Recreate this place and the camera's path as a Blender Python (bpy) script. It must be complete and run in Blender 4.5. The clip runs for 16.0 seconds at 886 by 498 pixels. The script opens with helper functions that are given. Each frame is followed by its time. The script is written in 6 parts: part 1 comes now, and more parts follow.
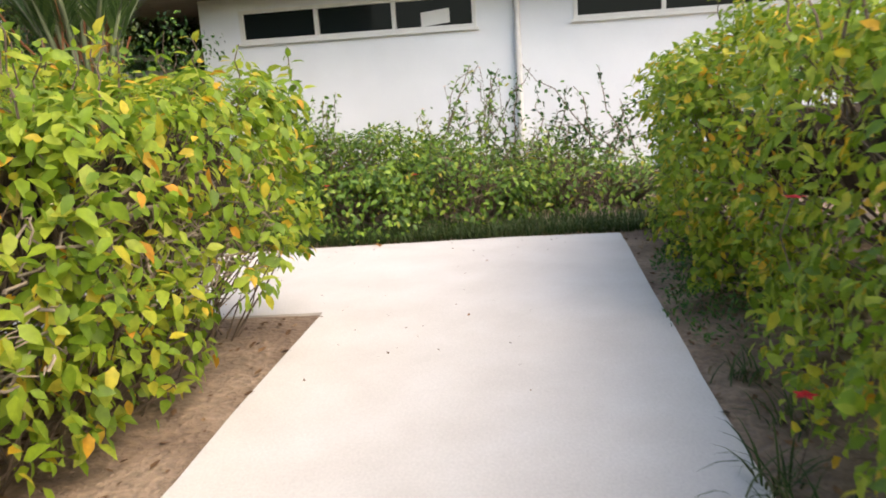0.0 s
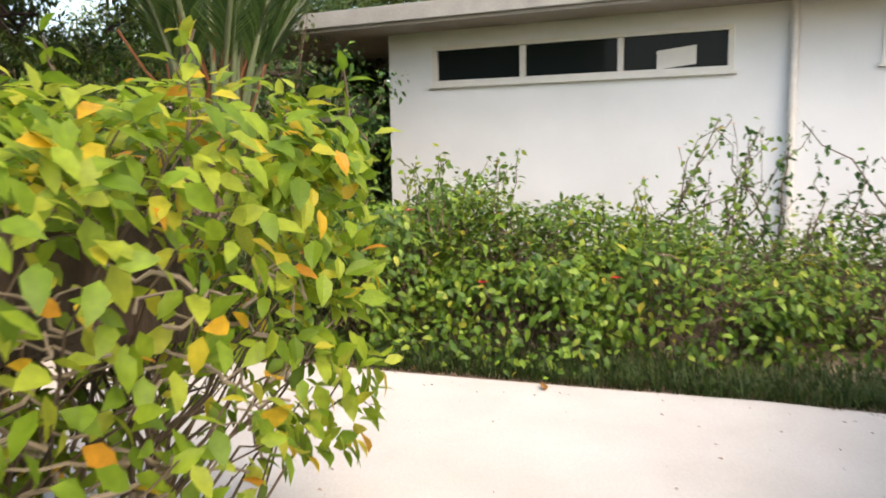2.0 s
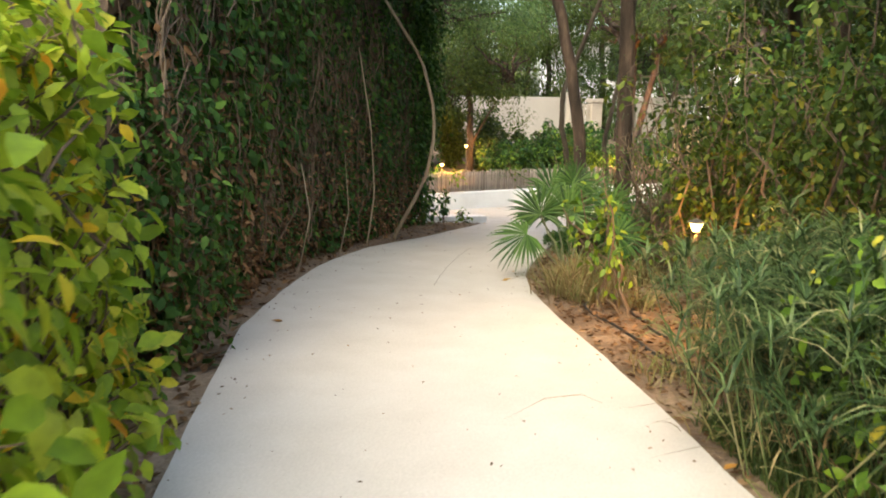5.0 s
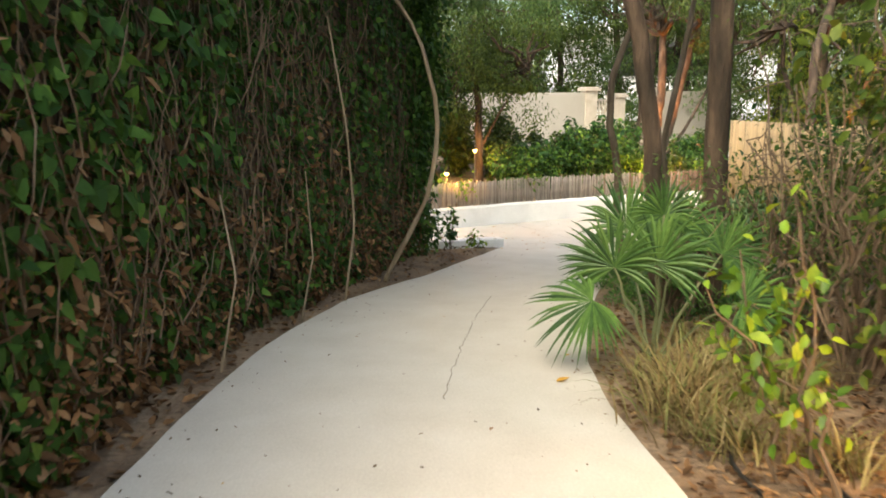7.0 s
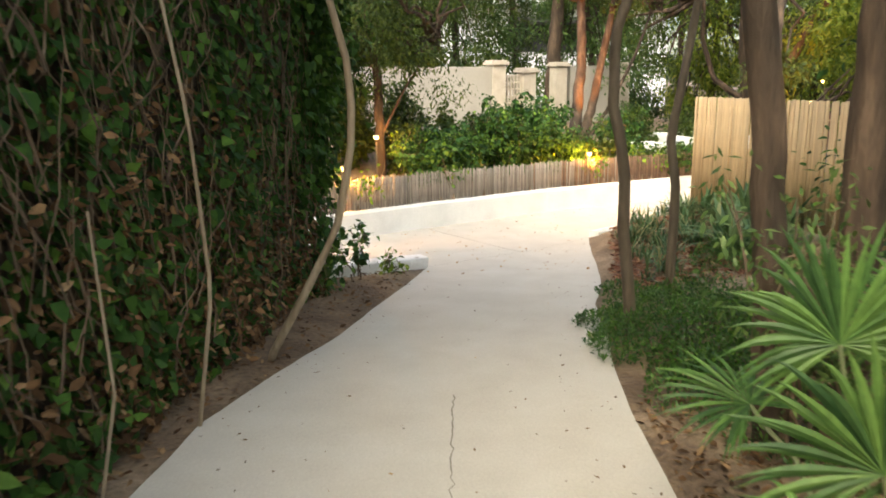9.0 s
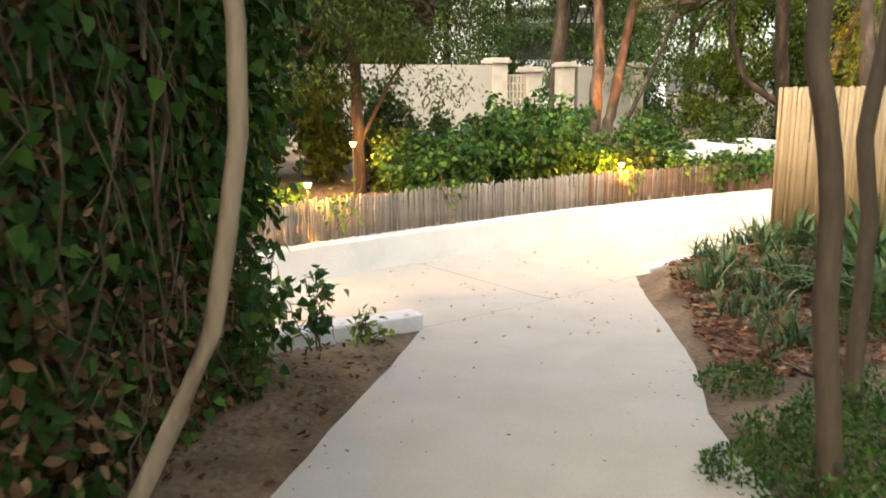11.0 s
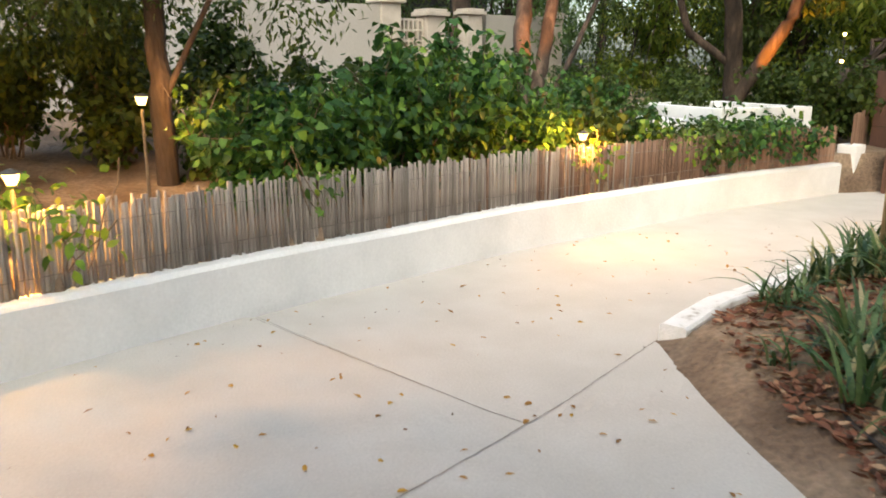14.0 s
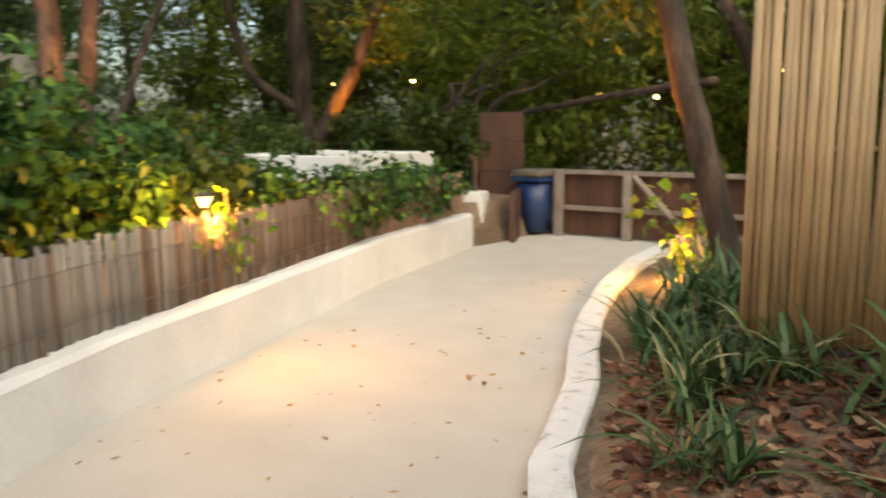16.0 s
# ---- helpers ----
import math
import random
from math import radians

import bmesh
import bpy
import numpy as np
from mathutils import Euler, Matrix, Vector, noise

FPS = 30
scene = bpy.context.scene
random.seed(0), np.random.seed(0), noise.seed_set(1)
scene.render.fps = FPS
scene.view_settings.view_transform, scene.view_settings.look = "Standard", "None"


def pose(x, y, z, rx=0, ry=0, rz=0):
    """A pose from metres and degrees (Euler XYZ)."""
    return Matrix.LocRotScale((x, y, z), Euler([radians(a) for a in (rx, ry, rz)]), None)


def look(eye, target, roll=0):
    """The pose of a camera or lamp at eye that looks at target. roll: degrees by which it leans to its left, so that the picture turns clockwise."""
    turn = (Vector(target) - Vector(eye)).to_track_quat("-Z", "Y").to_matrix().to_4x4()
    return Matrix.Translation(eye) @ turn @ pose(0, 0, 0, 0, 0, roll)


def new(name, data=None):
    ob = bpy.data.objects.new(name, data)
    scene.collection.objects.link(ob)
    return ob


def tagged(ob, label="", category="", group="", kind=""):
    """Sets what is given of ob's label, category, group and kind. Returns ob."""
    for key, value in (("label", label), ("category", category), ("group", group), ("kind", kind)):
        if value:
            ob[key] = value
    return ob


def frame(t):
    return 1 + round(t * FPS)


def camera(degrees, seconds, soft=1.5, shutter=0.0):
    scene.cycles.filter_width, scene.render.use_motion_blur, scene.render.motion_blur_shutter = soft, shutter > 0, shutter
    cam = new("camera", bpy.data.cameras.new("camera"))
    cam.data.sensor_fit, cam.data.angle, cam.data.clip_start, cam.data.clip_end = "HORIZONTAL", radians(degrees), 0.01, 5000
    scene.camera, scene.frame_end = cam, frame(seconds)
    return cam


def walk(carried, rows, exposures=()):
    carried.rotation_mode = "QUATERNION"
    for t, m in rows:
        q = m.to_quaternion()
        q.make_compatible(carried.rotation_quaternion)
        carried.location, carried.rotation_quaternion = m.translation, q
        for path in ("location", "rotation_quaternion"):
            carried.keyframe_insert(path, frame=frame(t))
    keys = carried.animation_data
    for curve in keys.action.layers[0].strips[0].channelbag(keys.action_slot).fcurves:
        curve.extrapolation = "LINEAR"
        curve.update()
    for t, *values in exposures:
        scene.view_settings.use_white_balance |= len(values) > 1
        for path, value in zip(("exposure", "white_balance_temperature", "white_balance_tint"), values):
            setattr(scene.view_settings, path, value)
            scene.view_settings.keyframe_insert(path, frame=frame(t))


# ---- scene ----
cam = camera(58.87, 16.0, soft=1.8, shutter=0.3)
PATH = [
    (0.0, pose(4.967, 1.713, 2.726, 77.31, 3.54, 12.93)),
    (0.5, pose(4.862, 2.272, 2.721, 77.79, 3.16, 15.19)),
    (1.0, pose(4.711, 2.896, 2.738, 78.95, 3.96, 16.16)),
    (1.5, pose(4.598, 3.568, 2.716, 80.77, 1.23, 23.61)),
    (2.0, pose(4.460, 4.319, 2.659, 82.04, 0.91, 30.17)),
    (2.5, pose(4.398, 4.969, 2.684, 80.54, 0.38, 38.24)),
    (3.0, pose(4.291, 5.600, 2.648, 80.09, 3.04, 48.17)),
    (3.5, pose(4.067, 6.194, 2.492, 82.72, -1.42, 61.55)),
    (4.0, pose(3.866, 6.704, 2.608, 80.98, 0.67, 76.86)),
    (4.5, pose(3.556, 6.989, 2.582, 80.56, -0.16, 85.82)),
    (5.0, pose(3.126, 7.178, 2.573, 79.12, -0.78, 94.88)),
    (5.2, pose(2.919, 7.226, 2.576, 79.82, -1.34, 95.15)),
    (7.3, pose(-0.524, 6.738, 2.453, 79.09, 0.74, 94.43)),
    (7.5, pose(-0.831, 6.661, 2.466, 78.77, 0.54, 91.99)),
    (8.0, pose(-1.573, 6.500, 2.477, 78.03, -0.35, 88.53)),
    (8.2, pose(-1.883, 6.407, 2.478, 78.41, 0.72, 87.91)),
    (10.3, pose(-5.419, 6.293, 2.107, 76.63, -0.94, 83.52)),
    (10.5, pose(-5.634, 6.378, 2.098, 76.64, 0.14, 83.53)),
    (11.0, pose(-6.334, 6.409, 2.055, 78.68, 0.50, 85.28)),
    (11.5, pose(-7.059, 6.537, 1.994, 78.32, -0.75, 81.12)),
    (12.0, pose(-7.759, 6.602, 1.955, 78.25, -0.67, 76.08)),
    (12.5, pose(-8.407, 6.712, 1.889, 79.04, -2.65, 77.74)),
    (13.0, pose(-9.124, 6.772, 1.826, 78.45, -0.60, 77.23)),
    (13.5, pose(-9.844, 6.883, 1.740, 76.93, -2.53, 77.53)),
    (14.0, pose(-10.581, 6.966, 1.665, 76.62, -0.15, 77.18)),
    (14.5, pose(-11.346, 7.118, 1.594, 78.28, -1.84, 72.26)),
    (15.0, pose(-12.080, 7.246, 1.551, 78.56, -0.41, 60.13)),
    (15.5, pose(-12.771, 7.388, 1.465, 80.16, -1.95, 57.55)),
    (16.0, pose(-13.428, 7.543, 1.413, 80.98, 0.59, 43.49)),
]
# brighter picture in the open court, steadier in the shaded garden
walk(cam, PATH, [(0.0, 1.66, 7100, 12), (3.0, 1.7, 7400, 11), (5.0, 1.98, 7500, 2), (8.2, 2.05, 7700, -1), (11.0, 2.12, 7800, 2), (12.5, 1.64, 7200, 2), (14.5, 1.52, 6900, 0), (16.0, 1.15, 7500, 1)])

# ---- world and sun: bright evening overcast ----
world = bpy.data.worlds.new("evening_sky")
scene.world = world
world.use_nodes = True
wn = world.node_tree.nodes
sky = wn.new("ShaderNodeTexSky")
sky.sky_type = "NISHITA"
sky.sun_disc = False
sky.sun_elevation = radians(48)
sky.sun_rotation = radians(114)
sky.air_density, sky.dust_density, sky.ozone_density = 1.0, 3.5, 1.0
wn["Background"].inputs["Strength"].default_value = 0.15
world.node_tree.links.new(sky.outputs["Color"], wn["Background"].inputs["Color"])
sun = new("sun", bpy.data.lights.new("sun", "SUN"))
sun.data.energy, sun.data.angle, sun.data.color = 0.47, radians(60), (1.0, 0.95, 0.89)
sun.rotation_euler = (radians(42), 0, radians(66))


def glow(x, y, z, watts, radius=0.06, colour=(1.0, 0.45, 0.10)):
    """A warm bulb."""
    lamp = new("lamp_light", bpy.data.lights.new("lamp_light", "POINT"))
    lamp.data.energy, lamp.data.shadow_soft_size, lamp.data.color = watts, radius, colour
    lamp.location = (x, y, z)
    return lamp


def uplight(eye, target, watts, size=50, colour=(1.0, 0.32, 0.04)):
    lamp = new("tree_uplight", bpy.data.lights.new("tree_uplight", "SPOT"))
    lamp.data.energy, lamp.data.spot_size, lamp.data.color = watts, radians(size), colour
    lamp.data.shadow_soft_size, lamp.data.spot_blend = 0.04, 0.6
    lamp.matrix_world = look(eye, target)
    return lamp


LAMP_SPOTS = [(-2.50, 8.51, 1.70), (-17.79, 10.01, 0.96), (-17.06, 6.07, 1.37), (-15.30, 5.60, 1.03)]
LAMP_WATTS = [18, 74, 20, 60]
for (lx, ly, lz), lw in zip(LAMP_SPOTS, LAMP_WATTS):
    glow(lx, ly, lz, lw)
uplight((-21.0, 10.72, 1.0), (-22.5, 11.2, 2.9), 420, 40)
uplight((-24.5, 16.3, 1.0), (-24.95, 17.25, 2.5), 380)
glow(-16.35, 13.35, 0.42, 24)
uplight((-15.9, 12.3, 0.75), (-16.55, 12.88, 2.4), 330, 38)

# ---- materials ----


def shader(name):
    m = bpy.data.materials.new(name)
    m.use_nodes = True
    return m, m.node_tree.nodes, m.node_tree.links, m.node_tree.nodes["Principled BSDF"]


def ramp_of(nodes, stops):
    r = nodes.new("ShaderNodeValToRGB")
    el = r.color_ramp.elements
    el[0].position, el[0].color = stops[0][0], (*stops[0][1], 1)
    el[1].position, el[1].color = stops[-1][0], (*stops[-1][1], 1)
    for pos, col in stops[1:-1]:
        el.new(pos).color = (*col, 1)
    return r


def mix_rgb(nodes, links, fac, a, b, blend="MIX"):
    mx = nodes.new("ShaderNodeMix")
    mx.data_type, mx.blend_type = "RGBA", blend
    for socket, value in ((mx.inputs[0], fac), (mx.inputs[6], a), (mx.inputs[7], b)):
        if isinstance(value, (int, float)):
            socket.default_value = value
        elif isinstance(value, tuple):
            socket.default_value = (*value, 1)
        else:
            links.new(value, socket)
    return mx.outputs[2]


def surface(name, stops, scale=3.0, fine=60.0, rough=0.8, bump=0.25, grain=0.25, stretch=(1, 1, 1), spread=0.0, dist=0.02, metal=0.0):
    """A two-scale noise material in object space: broad colour from stops, fine grain in value and relief.
    spread: how far pieces differ from one another."""
    m, n, l, b = shader(name)
    co = n.new("ShaderNodeTexCoord")
    mp = n.new("ShaderNodeMapping")
    mp.inputs["Scale"].default_value = stretch
    l.new(co.outputs["Object"], mp.inputs["Vector"])
    big, small = n.new("ShaderNodeTexNoise"), n.new("ShaderNodeTexNoise")
    for t, s, d in ((big, scale, 6), (small, fine, 4)):
        t.inputs["Scale"].default_value, t.inputs["Detail"].default_value = s, d
        l.new(mp.outputs["Vector"], t.inputs["Vector"])
    r = ramp_of(n, stops)
    l.new(big.outputs["Fac"], r.inputs["Fac"])
    g = ramp_of(n, [(0.25, (1 - grain,) * 3), (0.75, (1 + 0.0,) * 3)])
    l.new(small.outputs["Fac"], g.inputs["Fac"])
    col = mix_rgb(n, l, 1.0, r.outputs["Color"], g.outputs["Color"], "MULTIPLY")
    if spread:
        info, geo = n.new("ShaderNodeObjectInfo"), n.new("ShaderNodeNewGeometry")
        add = n.new("ShaderNodeMath")
        add.operation = "ADD"
        l.new(info.outputs["Random"], add.inputs[0])
        l.new(geo.outputs["Random Per Island"], add.inputs[1])
        fr = n.new("ShaderNodeMath")
        fr.operation = "FRACT"
        l.new(add.outputs[0], fr.inputs[0])
        v = ramp_of(n, [(0.0, (1 - spread,) * 3), (1.0, (1 + spread * 0.3,) * 3)])
        l.new(fr.outputs[0], v.inputs["Fac"])
        col = mix_rgb(n, l, 1.0, col, v.outputs["Color"], "MULTIPLY")
    l.new(col, b.inputs["Base Color"])
    b.inputs["Roughness"].default_value, b.inputs["Metallic"].default_value = rough, metal
    bp = n.new("ShaderNodeBump")
    bp.inputs["Strength"].default_value, bp.inputs["Distance"].default_value = bump, dist
    both = n.new("ShaderNodeMath")
    both.operation = "ADD"
    l.new(big.outputs["Fac"], both.inputs[0])
    l.new(small.outputs["Fac"], both.inputs[1])
    l.new(both.outputs[0], bp.inputs["Height"])
    l.new(bp.outputs["Normal"], b.inputs["Normal"])
    return m


def leafy(name, stops, rough=0.45, through_light=0.24, gloss=0.3):
    """Leaves: each leaf takes its own colour from stops; light passes through the blade."""
    m, n, l, b = shader(name)
    geo, info = n.new("ShaderNodeNewGeometry"), n.new("ShaderNodeObjectInfo")
    add, fr = n.new("ShaderNodeMath"), n.new("ShaderNodeMath")
    add.operation, fr.operation = "ADD", "FRACT"
    l.new(geo.outputs["Random Per Island"], add.inputs[0])
    l.new(info.outputs["Random"], add.inputs[1])
    l.new(add.outputs[0], fr.inputs[0])
    r = ramp_of(n, stops)
    l.new(fr.outputs[0], r.inputs["Fac"])
    co, noi = n.new("ShaderNodeTexCoord"), n.new("ShaderNodeTexNoise")
    noi.inputs["Scale"].default_value, noi.inputs["Detail"].default_value = 28, 3
    l.new(co.outputs["Object"], noi.inputs["Vector"])
    g = ramp_of(n, [(0.3, (0.72, 0.74, 0.7)), (0.7, (1.1, 1.1, 1.0))])
    l.new(noi.outputs["Fac"], g.inputs["Fac"])
    col = mix_rgb(n, l, 1.0, r.outputs["Color"], g.outputs["Color"], "MULTIPLY")
    l.new(col, b.inputs["Base Color"])
    b.inputs["Roughness"].default_value = rough
    b.inputs["Specular IOR Level"].default_value = gloss
    tr = n.new("ShaderNodeBsdfTranslucent")
    l.new(col, tr.inputs["Color"])
    mx = n.new("ShaderNodeMixShader")
    mx.inputs[0].default_value = through_light
    l.new(b.outputs[0], mx.inputs[1])
    l.new(tr.outputs[0], mx.inputs[2])
    l.new(mx.outputs[0], n["Material Output"].inputs["Surface"])
    return m


def glowing(name, colour, strength):
    m, n, l, b = shader(name)
    b.inputs["Base Color"].default_value = (*colour, 1)
    b.inputs["Emission Color"].default_value = (*colour, 1)
    b.inputs["Emission Strength"].default_value = strength
    return m


CONCRETE = surface("pale_concrete", [(0.3, (0.515, 0.485, 0.44)), (0.5, (0.55, 0.52, 0.475)), (0.72, (0.58, 0.555, 0.515))], 2.4, 80, 0.85, 0.14, 0.16, dist=0.006)
CRACK = surface("crack_dirt", [(0.3, (0.22, 0.20, 0.17)), (0.7, (0.34, 0.31, 0.27))], 20, 120, 0.95, 0.2, 0.3)
SOIL = surface("dry_soil", [(0.3, (0.13, 0.0845, 0.052)), (0.5, (0.247, 0.169, 0.1105)), (0.7, (0.39, 0.286, 0.195))], 1.6, 24, 0.95, 0.9, 0.5, dist=0.04)
WHITEWASH = surface("whitewash", [(0.3, (0.70, 0.70, 0.69)), (0.6, (0.80, 0.80, 0.79)), (0.8, (0.84, 0.84, 0.83))], 2.2, 45, 0.8, 0.3, 0.1, dist=0.012)
KERB_PAINT = surface("chipped_white_paint", [(0.28, (0.42, 0.39, 0.35)), (0.4, (0.76, 0.76, 0.75)), (0.7, (0.84, 0.84, 0.84))], 9, 60, 0.75, 0.5, 0.12, dist=0.02)
STUCCO = surface("white_stucco", [(0.3, (0.68, 0.70, 0.71)), (0.7, (0.78, 0.80, 0.81))], 0.8, 140, 0.85, 0.15, 0.08, dist=0.004)
GARDEN_WALL = surface("grey_render", [(0.3, (0.29, 0.27, 0.24)), (0.7, (0.39, 0.37, 0.34))], 0.7, 50, 0.9, 0.2, 0.12, (1, 1, 0.5))
CAPSTONE = surface("cream_stone", [(0.3, (0.42, 0.37, 0.31)), (0.7, (0.53, 0.48, 0.41))], 4, 60, 0.85, 0.3, 0.15)
ROOF = surface("roof_edge", [(0.3, (0.30, 0.29, 0.27)), (0.7, (0.44, 0.43, 0.40))], 2, 50, 0.85, 0.3, 0.2)
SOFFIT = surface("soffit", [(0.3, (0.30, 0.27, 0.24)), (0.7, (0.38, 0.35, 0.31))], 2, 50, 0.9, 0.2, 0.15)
FRAME_WHITE = surface("window_frame", [(0.3, (0.66, 0.65, 0.60)), (0.7, (0.74, 0.73, 0.68))], 5, 80, 0.5, 0.1, 0.08)
PIPE_WHITE = surface("pipe_paint", [(0.3, (0.58, 0.57, 0.54)), (0.7, (0.68, 0.67, 0.64))], 6, 60, 0.5, 0.1, 0.15)
REED_GREY = surface("weathered_reed", [(0.3, (0.28, 0.231, 0.196)), (0.55, (0.462, 0.406, 0.35)), (0.75, (0.588, 0.532, 0.462))], 6, 40, 0.85, 0.4, 0.35, (1, 1, 0.12), 0.45, 0.006)
REED_BROWN = surface("brown_reed", [(0.3, (0.19, 0.11, 0.07)), (0.55, (0.31, 0.19, 0.13)), (0.75, (0.39, 0.26, 0.18))], 6, 40, 0.85, 0.4, 0.35, (1, 1, 0.12), 0.45, 0.006)
REED_GOLD = surface("golden_reed", [(0.3, (0.4392, 0.2928, 0.1586)), (0.55, (0.6344, 0.4636, 0.2684)), (0.75, (0.7564, 0.5856, 0.366))], 5, 40, 0.6, 0.35, 0.25, (1, 1, 0.1), 0.2, 0.006)
WIRE = surface("binding_wire", [(0.3, (0.14, 0.12, 0.10)), (0.7, (0.24, 0.21, 0.18))], 8, 60, 0.6, 0.2, 0.2)
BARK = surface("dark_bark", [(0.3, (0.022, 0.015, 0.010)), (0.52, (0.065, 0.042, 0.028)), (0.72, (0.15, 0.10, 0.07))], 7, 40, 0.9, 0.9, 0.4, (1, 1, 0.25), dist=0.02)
PALE_BARK = surface("pale_bark", [(0.3, (0.078, 0.057, 0.039)), (0.6, (0.132, 0.102, 0.075)), (0.8, (0.18, 0.15, 0.114))], 6, 40, 0.85, 0.6, 0.3, (1, 1, 0.25), dist=0.012)
VINE_BARK = surface("vine_bark", [(0.3, (0.20, 0.15, 0.10)), (0.6, (0.31, 0.25, 0.18)), (0.8, (0.38, 0.31, 0.23))], 6, 40, 0.85, 0.6, 0.3, (1, 1, 0.25), dist=0.012)
TWIG = surface("dry_twig", [(0.3, (0.10, 0.07, 0.045)), (0.6, (0.19, 0.135, 0.09)), (0.8, (0.29, 0.22, 0.16))], 5, 30, 0.9, 0.4, 0.3, spread=0.4)
DARK_WOOD = surface("brown_board", [(0.3, (0.075, 0.035, 0.022)), (0.6, (0.13, 0.062, 0.04)), (0.8, (0.17, 0.085, 0.055))], 3, 40, 0.75, 0.3, 0.25, (1, 1, 0.3), 0.2)
RAIL_WOOD = surface("grey_rail", [(0.3, (0.22, 0.18, 0.15)), (0.7, (0.36, 0.31, 0.27))], 5, 40, 0.8, 0.3, 0.25)
BIN_BLUE = surface("blue_plastic", [(0.3, (0.012, 0.035, 0.115)), (0.7, (0.02, 0.055, 0.16))], 3, 60, 0.4, 0.1, 0.12)
BIN_BAG = surface("bin_lid", [(0.3, (0.10, 0.09, 0.07)), (0.7, (0.18, 0.16, 0.12))], 8, 40, 0.5, 0.4, 0.25)
RUBBER = surface("black_hose", [(0.3, (0.012, 0.011, 0.010)), (0.7, (0.028, 0.026, 0.023))], 8, 50, 0.6, 0.2, 0.25)
LAMP_METAL = surface("lamp_metal", [(0.3, (0.10, 0.085, 0.07)), (0.7, (0.17, 0.15, 0.12))], 8, 60, 0.5, 0.2, 0.2, metal=0.4)
LAMP_GLASS = glowing("lit_lamp_glass", (1.0, 0.60, 0.20), 4)
FAR_BULB = glowing("far_bulb", (1.0, 0.55, 0.18), 12)
STONE = surface("grey_stone", [(0.3, (0.30, 0.28, 0.26)), (0.7, (0.46, 0.43, 0.40))], 3, 40, 0.9, 0.6, 0.25)
CLAY = surface("terracotta", [(0.3, (0.28, 0.11, 0.05)), (0.7, (0.40, 0.17, 0.08))], 4, 50, 0.8, 0.3, 0.2)
# near-black colour that stands in for shade inside the far veranda
VERANDA_SHADE = surface("veranda_shade", [(0.3, (0.01, 0.01, 0.01)), (0.7, (0.02, 0.02, 0.02))], 3, 50, 0.6, 0.1, 0.2)

HEDGE_LEAF = leafy("hedge_leaf", [(0.0, (0.122, 0.2074, 0.0183)), (0.3, (0.2074, 0.3172, 0.0268)), (0.6, (0.305, 0.4026, 0.0366)), (0.86, (0.4026, 0.4514, 0.0549)), (0.945, (0.58, 0.48, 0.045)), (0.98, (0.70, 0.42, 0.035)), (1.0, (0.671, 0.2928, 0.0366))], 0.45, 0.5)
SHRUB_LEAF = leafy("shrub_leaf", [(0.0, (0.04, 0.09, 0.012)), (0.45, (0.10, 0.19, 0.02)), (0.8, (0.19, 0.29, 0.03)), (0.96, (0.25, 0.31, 0.04)), (1.0, (0.42, 0.34, 0.04))])
THICKET_LEAF = leafy("thicket_leaf", [(0.0, (0.022, 0.042, 0.01)), (0.5, (0.05, 0.085, 0.016)), (0.85, (0.095, 0.135, 0.024)), (1.0, (0.22, 0.20, 0.035))], 0.5, 0.25, 0.15)
COVER_LEAF = leafy("groundcover_leaf", [(0.0, (0.02, 0.06, 0.012)), (0.5, (0.04, 0.11, 0.018)), (1.0, (0.09, 0.19, 0.03))])
IVY_LEAF = leafy("ivy_leaf", [(0.0, (0.018, 0.05, 0.012)), (0.5, (0.035, 0.085, 0.02)), (0.88, (0.06, 0.13, 0.025)), (1.0, (0.12, 0.21, 0.045))], 0.6, 0.18, 0.12)
DRY_LEAF = leafy("dry_leaf", [(0.0, (0.05, 0.028, 0.016)), (0.5, (0.14, 0.08, 0.045)), (0.85, (0.24, 0.14, 0.08)), (1.0, (0.36, 0.24, 0.15))], 0.8, 0.1, 0.1)
MULCH_LEAF = leafy("mulch_leaf", [(0.0, (0.11, 0.045, 0.032)), (0.5, (0.24, 0.105, 0.072)), (0.85, (0.36, 0.19, 0.125)), (1.0, (0.44, 0.30, 0.20))], 0.8, 0.05, 0.1)
FALLEN_LEAF = leafy("fallen_leaf", [(0.0, (0.22, 0.10, 0.04)), (0.5, (0.40, 0.20, 0.05)), (1.0, (0.55, 0.32, 0.06))], 0.7, 0.1, 0.2)
BIG_LEAF = leafy("broad_leaf", [(0.0, (0.02, 0.058, 0.018)), (0.5, (0.042, 0.105, 0.026)), (0.85, (0.085, 0.18, 0.035)), (1.0, (0.20, 0.32, 0.05))], 0.45, 0.24, 0.2)
TREE_LEAF = leafy("tree_leaf", [(0.0, (0.0263, 0.0488, 0.0105)), (0.5, (0.0562, 0.09, 0.0165)), (1.0, (0.1125, 0.15, 0.03))], 0.5, 0.4)
FEATHER_LEAF = leafy("feathery_leaf", [(0.0, (0.05, 0.1, 0.03)), (0.5, (0.09, 0.16, 0.05)), (1.0, (0.15, 0.23, 0.07))], 0.5, 0.4)
# paler leaf colour standing in for light on the trees round the gate
LIT_GATE_LEAF = leafy("lit_tree_leaf", [(0.0, (0.08, 0.13, 0.018)), (0.5, (0.17, 0.23, 0.03)), (0.9, (0.28, 0.32, 0.045)), (1.0, (0.36, 0.35, 0.06))], 0.5, 0.5)
PALM_LEAF = leafy("fan_palm_leaf", [(0.0, (0.035, 0.085, 0.03)), (0.5, (0.068, 0.145, 0.042)), (1.0, (0.125, 0.23, 0.065))], 0.45, 0.3)
